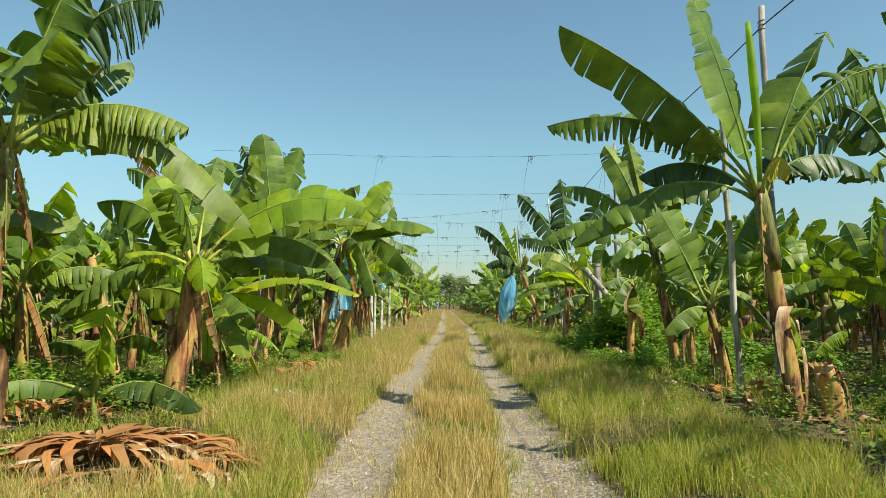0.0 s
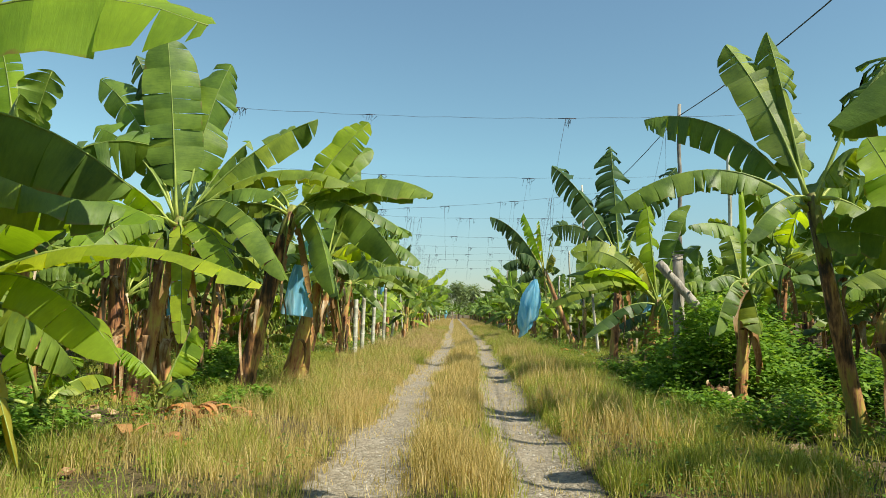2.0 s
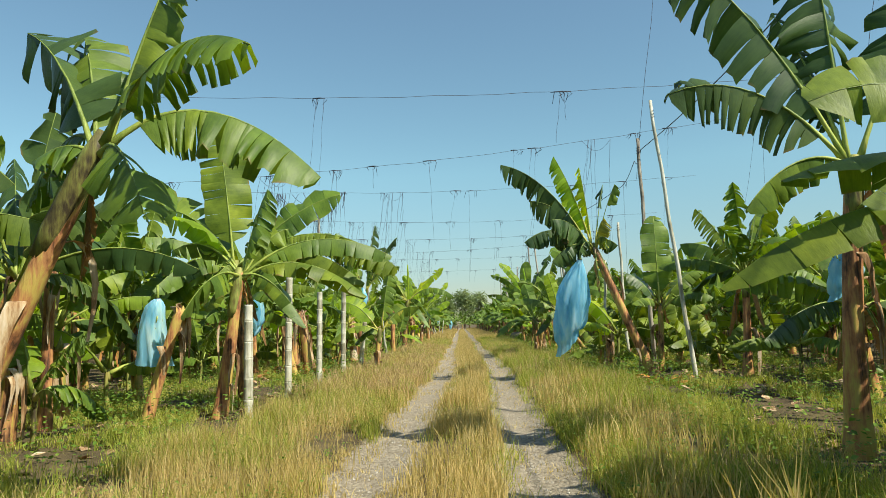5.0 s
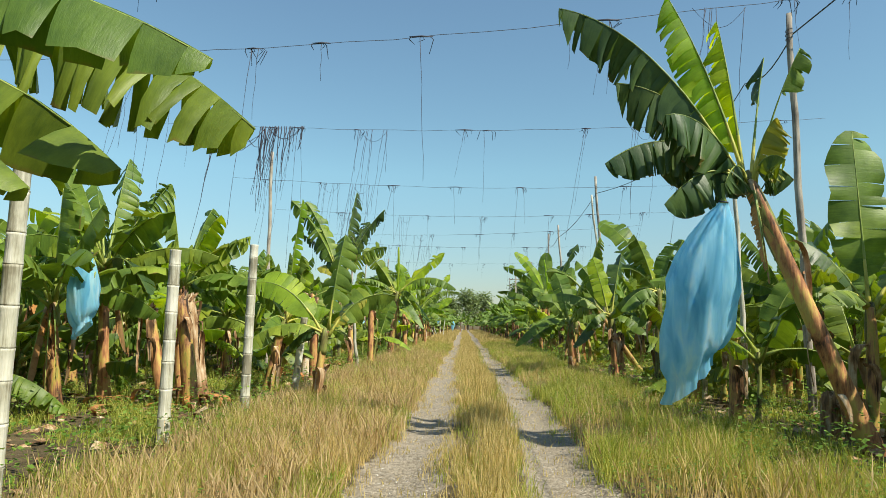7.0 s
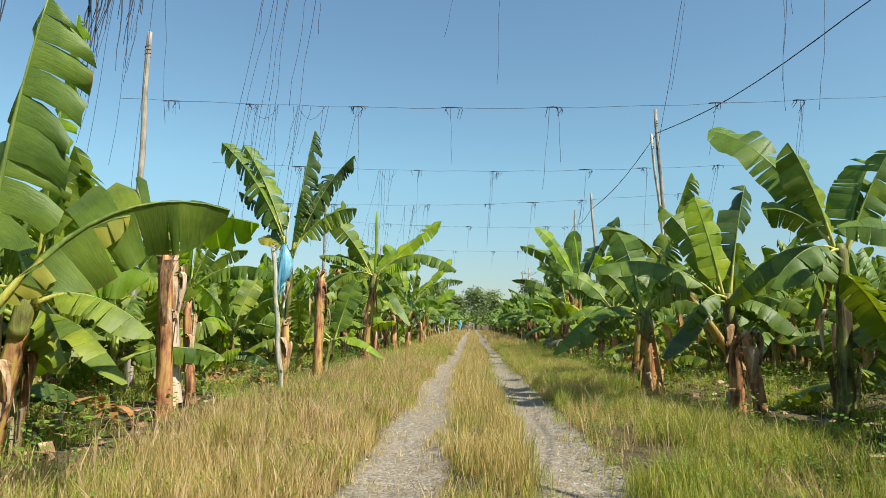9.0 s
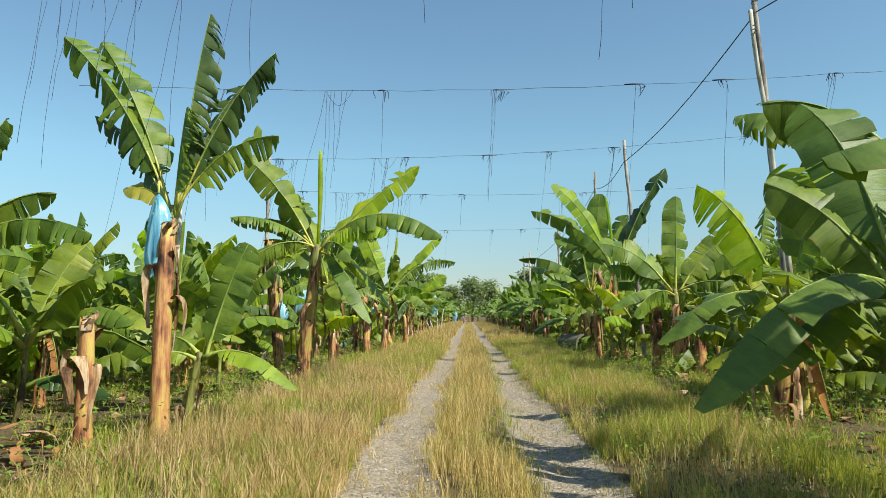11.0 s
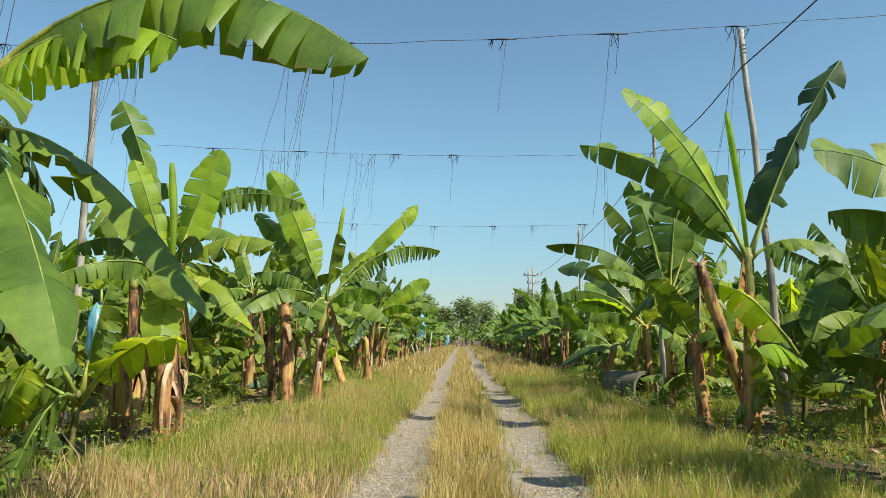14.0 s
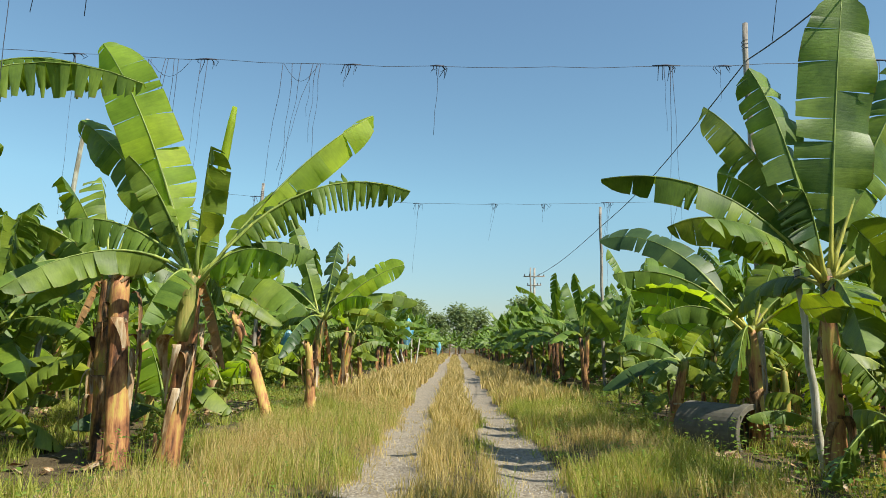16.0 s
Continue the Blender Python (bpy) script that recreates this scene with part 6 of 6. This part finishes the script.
def concrete_pipe(x, y, turn):
    """A short culvert pipe with a socket rim, lying in the grass."""
    ob = thing("concrete_pipe", "weathered grey concrete drain pipe lying in the grass", "pipe", (x, y, 0.27), "", turn)
    R, r, L, sides = 0.42, 0.345, 1.15, 40
    prof = [(-L / 2, r), (-L / 2, R * 0.985), (-L / 2 + 0.02, R), (L / 2 - 0.16, R), (L / 2 - 0.13, R * 1.06), (L / 2 - 0.01, R * 1.06), (L / 2, R * 1.045), (L / 2, r * 1.06), (L / 2 - 0.12, r * 1.05), (L / 2 - 0.14, r)]
    verts, faces = [], []
    for px, rad in prof:
        for k in range(sides):
            a = 2 * math.pi * k / sides
            verts.append((px, math.cos(a) * rad, math.sin(a) * rad))
    n = len(prof)
    for i in range(n):
        for k in range(sides):
            a, b = i * sides + k, i * sides + (k + 1) % sides
            c, d = ((i + 1) % n) * sides + (k + 1) % sides, ((i + 1) % n) * sides + k
            faces.append((a, d, c, b))
    link_mesh("barrel", verts, faces, CONCRETE, ob, smooth=False)


concrete_pipe(4.2, 69.0, -58)


def log(a, b, radius, label):
    ob = thing("log", label, "log", a)
    d = Vector(b) - Vector(a)
    n = 9
    v, f = tube([d * (i / n) + Vector((0, 0, 0.012 * math.sin(i * 2.3))) for i in range(n + 1)], [radius * (1 + 0.08 * math.sin(i * 1.9)) for i in range(n + 1)], 10)
    link_mesh("bole", v, f, TIMBER, ob)
    for i in (2, 6):
        p = d * (i / n)
        v, f = tube([p, p + Vector((0.03, -radius * 1.3, 0.04))], [radius * 0.35, radius * 0.22], 6)
        link_mesh("knot_stub", v, f, TIMBER, ob)


log((3.55, 18.62, 2.46), (4.20, 18.33, 1.60), 0.085, "weathered grey log leaning on a post")
pole(3.92, 18.66, 2.62, (0.0, 0.0), 0.12, TIMBER, "short thick timber post beside the bush")
for x, y, h, lx in ((4.05, 10.0, 4.9, -0.15), (6.0, 21.4, 5.8, 0.0), (5.3, 32.3, 6.6, -0.65), (5.3, 38.6, 4.6, -0.1), (4.6, 39.0, 3.4, 0.2), (5.9, 53.6, 7.0, -0.7), (4.5, 66.6, 2.5, -0.2),
                    (-3.35, 46.2, 2.75, -0.28), (-7.4, 69.9, 5.5, 0.65), (-6.0, 55.0, 5.0, 0.1)):
    pole(x, y, h, (lx, 0.0), 0.05, BAMBOO, "slender grey-green bamboo prop pole")


LEAF_FALLEN = leaf_material("leaf_fallen", (0.28, 0.12, 0.045), (0.52, 0.27, 0.115), (1.3, 1.1, 0.8), 0.2, 0.75, (0.20, 0.10, 0.04))


def leaf_pile(x, y, wide, count, seed, pale=0.0):
    """Cut dead leaves thrown in a heap."""
    rng = random.Random(seed)
    ob = thing("dead_leaf_pile", "heap of dry orange-brown banana leaves on the ground", "leaf pile", (x, y, 0.02), "dead leaf heaps")
    for i in range(count):
        a, q = rng.uniform(0, 6.28), rng.uniform(0, 1) ** 0.7
        c = Vector((math.cos(a) * q * wide, math.sin(a) * q * wide * 0.55, (0.12 + 0.15 * wide) * (1 - q) + 0.05))
        d = Vector((math.cos(a + rng.uniform(-1, 1)), math.sin(a + rng.uniform(-1, 1)), 0)).normalized()
        v, f, u = sheath_strip(rng, c, d, c.z + rng.uniform(0.0, 0.12), rng.choice((0.025, 0.04, 0.06, 0.085)), rng.uniform(0.3, 0.6) * wide)
        v = [p + Vector((0, 0, 0.0)) if p.z > -0.02 else Vector((p.x, p.y, rng.uniform(0.0, 0.03))) for p in v]
        link_mesh("dry_leaf", v, f, LEAF_FALLEN if rng.random() < 0.8 else DRY, ob, "", u)


leaf_pile(-3.3, 5.95, 1.1, 190, 1)
leaf_pile(-5.3, 8.7, 0.7, 26, 2)
leaf_pile(-3.4, 14.6, 0.55, 40, 3)
leaf_pile(-5.2, 37.0, 1.1, 32, 4)
leaf_pile(4.1, 9.9, 0.9, 22, 5)
leaf_pile(4.2, 31.2, 0.7, 14, 6)
leaf_pile(-4.9, 42.5, 1.0, 24, 7)
leaf_pile(-5.0, 48.5, 0.9, 22, 8)
leaf_pile(6.3, 58.5, 0.9, 22, 9)
leaf_pile(-3.3, 12.8, 0.5, 14, 10)


def plastic_scrap(x, y, size, seed):
    rng = random.Random(seed)
    ob = thing("plastic_scrap", "crumpled white plastic scrap in the grass", "litter", (x, y, 0.10), "litter")
    bm = bmesh.new()
    bmesh.ops.create_icosphere(bm, subdivisions=3, radius=size)
    for v in bm.verts:
        k = 1 + 0.75 * noise.noise(v.co * (3.2 / size * 0.4) + Vector((seed, 0, 0))) + 0.3 * noise.noise(v.co * (9 / size * 0.4))
        v.co = Vector((v.co.x * k * 1.3, v.co.y * k, v.co.z * k * 0.8))
    part("sheet", bm, PLASTIC, ob)


plastic_scrap(-3.02, 10.55, 0.11, 3)
plastic_scrap(-2.75, 10.40, 0.09, 8)


def mound(name, label, centre, size, count, leaf, seed, mat):
    """A scrambling bush: stems inside, leaves on lumpy lobes."""
    g = np.random.default_rng(seed)
    rng = random.Random(seed)
    ob = thing(name, label, "bush", (centre[0], centre[1], 0))
    cs, items = [], []
    for i in range(16):
        a, q = rng.uniform(0, 6.28), rng.uniform(0, 1) ** 0.6
        c = np.array([math.cos(a) * q * size[0] * 0.75, math.sin(a) * q * size[1] * 0.75, size[2] * rng.uniform(0.2, 0.78) * (1.1 - 0.55 * q)])
        r = rng.uniform(0.35, 0.6) * size[2] * 0.55
        d = g.normal(0, 1, (count // 16, 3))
        d /= np.linalg.norm(d, axis=1)[:, None]
        p = c + d * r * g.uniform(0.6, 1.12, (count // 16, 1))
        cs.append(p[p[:, 2] > 0.03])
        items.append(tube([Vector((c[0] * 0.3, c[1] * 0.3, -0.05)), Vector((c[0] * 0.7, c[1] * 0.7, c[2] * 0.6)), Vector(c)], [0.02, 0.014, 0.006], 5))
    V, F, U = clump(items)
    link_mesh("stem", V, F, TIMBER, ob)
    crown = leafy_mesh("foliage", "", mat, np.concatenate(cs), 0.5, leaf, g)
    for key in ("category", "kind", "label"):
        if key in crown:
            del crown[key]
    crown.parent = ob


BUSH = grass_material("bush_leaf", (0.075, 0.165, 0.02), (0.165, 0.30, 0.04), (0.29, 0.44, 0.07), 0.42)
mound("bush", "dense green scrambling bush beside the track", (5.2, 20.0), (1.9, 1.9, 2.3), 9000, 0.13, 1, BUSH)
mound("bush", "dense green scrambling bush under the banana plants", (5.7, 17.2), (1.6, 2.0, 1.3), 6000, 0.12, 2, BUSH)
mound("bush", "low green bush under the banana plants", (4.25, 18.0), (0.95, 0.9, 1.9), 6500, 0.11, 3, BUSH)
mound("bush", "low green bush under the banana plants", (6.4, 13.8), (1.3, 1.5, 0.9), 3500, 0.10, 4, BUSH)
mound("bush", "low green bush under the banana plants", (4.6, 22.6), (0.8, 0.9, 0.6), 1800, 0.09, 5, BUSH)
mound("bush", "low green bush under the banana plants", (-5.6, 13.8), (0.9, 1.2, 0.7), 2200, 0.09, 6, BUSH)
mound("bush", "low green bush under the banana plants", (-6.2, 9.8), (0.9, 1.2, 0.8), 2200, 0.09, 7, BUSH)
mound("bush", "low green bush at the foot of the banana plants", (-4.4, 17.9), (0.8, 1.1, 0.75), 2600, 0.09, 8, BUSH)
mound("bush", "low green bush at the foot of the banana plants", (-3.1, 15.6), (0.6, 1.0, 0.5), 2000, 0.07, 9, BUSH)
mound("bush", "low green bush at the foot of the banana plants", (-5.3, 20.6), (0.9, 1.1, 0.8), 2600, 0.09, 10, BUSH)


for i, (x, y, w, h) in enumerate(((4.6, 12.4, 0.8, 0.4), (4.0, 14.9, 0.9, 0.5), (3.3, 16.1, 0.7, 0.4), (3.5, 17.6, 0.7, 0.55), (5.3, 13.6, 1.1, 0.6), (3.4, 19.3, 0.6, 0.5),
                                  (5.8, 8.4, 1.0, 0.4), (3.6, 21.2, 0.7, 0.45), (-4.9, 9.9, 0.9, 0.45), (-4.6, 13.0, 0.7, 0.4))):
    mound("bush", "low patch of lush green creeping weeds", (x, y), (w, w * 1.1, h * 1.5), 2600, 0.075, 40 + i, BUSH)


def gravel():
    """Loose stones in the wheel ruts."""
    g = np.random.default_rng(4)
    n = 9000
    y = 2 + 68 * g.uniform(0, 1, n) ** 1.3
    d = g.choice([-0.82, 0.82], n) + g.normal(0, 0.22, n)
    x = np.array([road_mid(v) for v in y]) + d
    z = ground_z(x, y)
    r = 0.006 + 0.016 * g.uniform(0, 1, n) ** 2.5
    base = np.array([[1, 0, 0], [-1, 0, 0], [0, 1, 0], [0, -1, 0], [0, 0, 0.7], [0, 0, -0.6]], dtype=float)
    V = np.stack([x, y, z], 1)[:, None] + base[None] * r[:, None, None] * g.uniform(0.6, 1.5, (n, 6, 1))
    tri = np.array([[0, 2, 4], [2, 1, 4], [1, 3, 4], [3, 0, 4], [2, 0, 5], [1, 2, 5], [3, 1, 5], [0, 3, 5]])
    T = (np.arange(n)[:, None, None] * 6 + tri[None]).reshape(-1, 3)
    m, nn, l, b = material("stones")
    geo = nn.new("ShaderNodeNewGeometry")
    l.new(ramp(nn, l, geo.outputs["Random Per Island"], ((0.0, (0.22, 0.20, 0.17)), (0.6, (0.36, 0.33, 0.27)), (1.0, (0.48, 0.45, 0.38)))), b.inputs["Base Color"])
    b.inputs["Roughness"].default_value = 0.9
    me = bpy.data.meshes.new("gravel")
    me.from_pydata(V.reshape(-1, 3).tolist(), [], T.tolist())
    me.materials.append(m)
    tagged(new("gravel", me), "loose grey gravel in the wheel ruts", "gravel", kind="stuff")


gravel()


def leaf_litter():
    """Dead brown leaf scraps on the plantation floor."""
    g = np.random.default_rng(14)
    n = 7000
    x = g.choice([-1, 1], n) * g.uniform(3.4, 10, n)
    y = g.uniform(0, 80, n)
    c = np.column_stack([x, y, ground_z(x, y) + g.uniform(0.01, 0.06, n)])
    leafy_mesh("leaf_litter", "scraps of dead brown leaves on the plantation floor", DRY, c, 1.0, 0.22, g, "leaf litter")


leaf_litter()

# ---- grass and weeds ----
grass_mesh("track_grass", "dry yellow grass between the wheel ruts", GRASS_DRY, strew(G, 46000, -0.40, 0.38, 1, 75, patch=0.45), 0.34, 0.5, G, 0.0036)
grass_mesh("track_grass_far", "dry yellow grass between the wheel ruts", GRASS_DRY, strew(G, 9000, -0.42, 0.40, 70, 180), 0.32, 0.6, G, 0.014)
grass_mesh("track_grass_green", "short green grass between the wheel ruts", GRASS_GREEN, strew(G, 16000, -0.44, 0.42, 1, 75, patch=0.5, shift=9), 0.19, 0.5, G, 0.0036)
for lo, hi in ((-1.42, -1.02), (-0.60, -0.34), (0.32, 0.58), (1.02, 1.42)):
    grass_mesh("rut_edge_grass", "ragged short grass along the edge of a wheel rut", GRASS_DRY if lo < 0 else GRASS_GREEN, strew(G, 5500, lo, hi, 1, 75, patch=1.0, scale=1.1, shift=70 + lo), 0.15, 0.8, G, 0.0036)
grass_mesh("rut_grass", "sparse short grass creeping into the wheel ruts", GRASS_DRY, strew(G, 16000, -1.55, 1.55, 1, 75, patch=1.3, scale=1.3, shift=19), 0.10, 1.2, G, 0.004)
for hand in (-1, 1):
    a, b = (-3.7, -1.20) if hand < 0 else (1.24, 3.3)
    grass_mesh("verge_grass", "tall green grass on the track's verge", GRASS_GREEN, strew(G, 80000 if hand < 0 else 135000, a, b, -1, 80, patch=0.12, shift=3 * hand), 0.31, 0.6, G, 0.0036)
    grass_mesh("verge_grass_dry", "tall dry straw-coloured grass on the track's verge", GRASS_DRY, strew(G, 112000 if hand < 0 else 34000, a * (0.9 if hand < 0 else 1), b, -1, 80, patch=0.7, shift=11 + hand), 0.32, 0.58, G, 0.0029)
    grass_mesh("verge_grass_seed", "reddish grass seed heads on the verge", GRASS_SEED, strew(G, 20000 if hand < 0 else 2500, a, b, 30, 58, patch=0.8, shift=21 + hand), 0.34, 0.55, G, 0.003, True)
    grass_mesh("verge_grass_far", "dry grass on the distant verge", GRASS_DRY, strew(G, 22000, a, b, 75, 190), 0.40, 0.5, G, 0.02)
    c, d = (-9.5, -3.2) if hand < 0 else (2.8, 9.5)
    grass_mesh("plantation_grass", "low green grass under the banana plants", GRASS_GREEN, strew(G, 120000, c, d, -1, 85, patch=0.15, shift=31 + hand), 0.22, 0.8, G, 0.0055)
    r = strew(G, 45000, c, d, -1, 85, patch=0.55, scale=0.4, shift=51 + hand)
    cz = np.column_stack([r, ground_z(r[:, 0], r[:, 1]) + G.uniform(0.05, 0.62, len(r)) ** 1.3])
    leafy_mesh("weeds", "low green broadleaf weeds under the banana plants", WEED, cz, 1.0, 0.06, G)
    r = strew(G, 30000 if hand < 0 else 60000, a, b, -1, 80, patch=0.7, scale=0.9, shift=61 + hand)
    cz = np.column_stack([r, ground_z(r[:, 0], r[:, 1]) + G.uniform(0.02, 0.26, len(r))])
    leafy_mesh("verge_weeds", "small green weeds among the verge grass", WEED, cz, 0.6, 0.035, G)
grass_mesh("verge_grass_straw", "golden straw among the green verge grass", GRASS_DRY, strew(G, 34000, 1.24, 3.3, 42, 82, patch=0.5, shift=91), 0.27, 0.6, G, 0.0029)
grass_mesh("verge_stalks", "tall dry weed stalks leaning over the edge of the track", GRASS_DRY, strew(G, 4500, 1.3, 2.5, 13, 33, patch=1.0, shift=97), 0.44, 0.45, G, 0.0026, True)
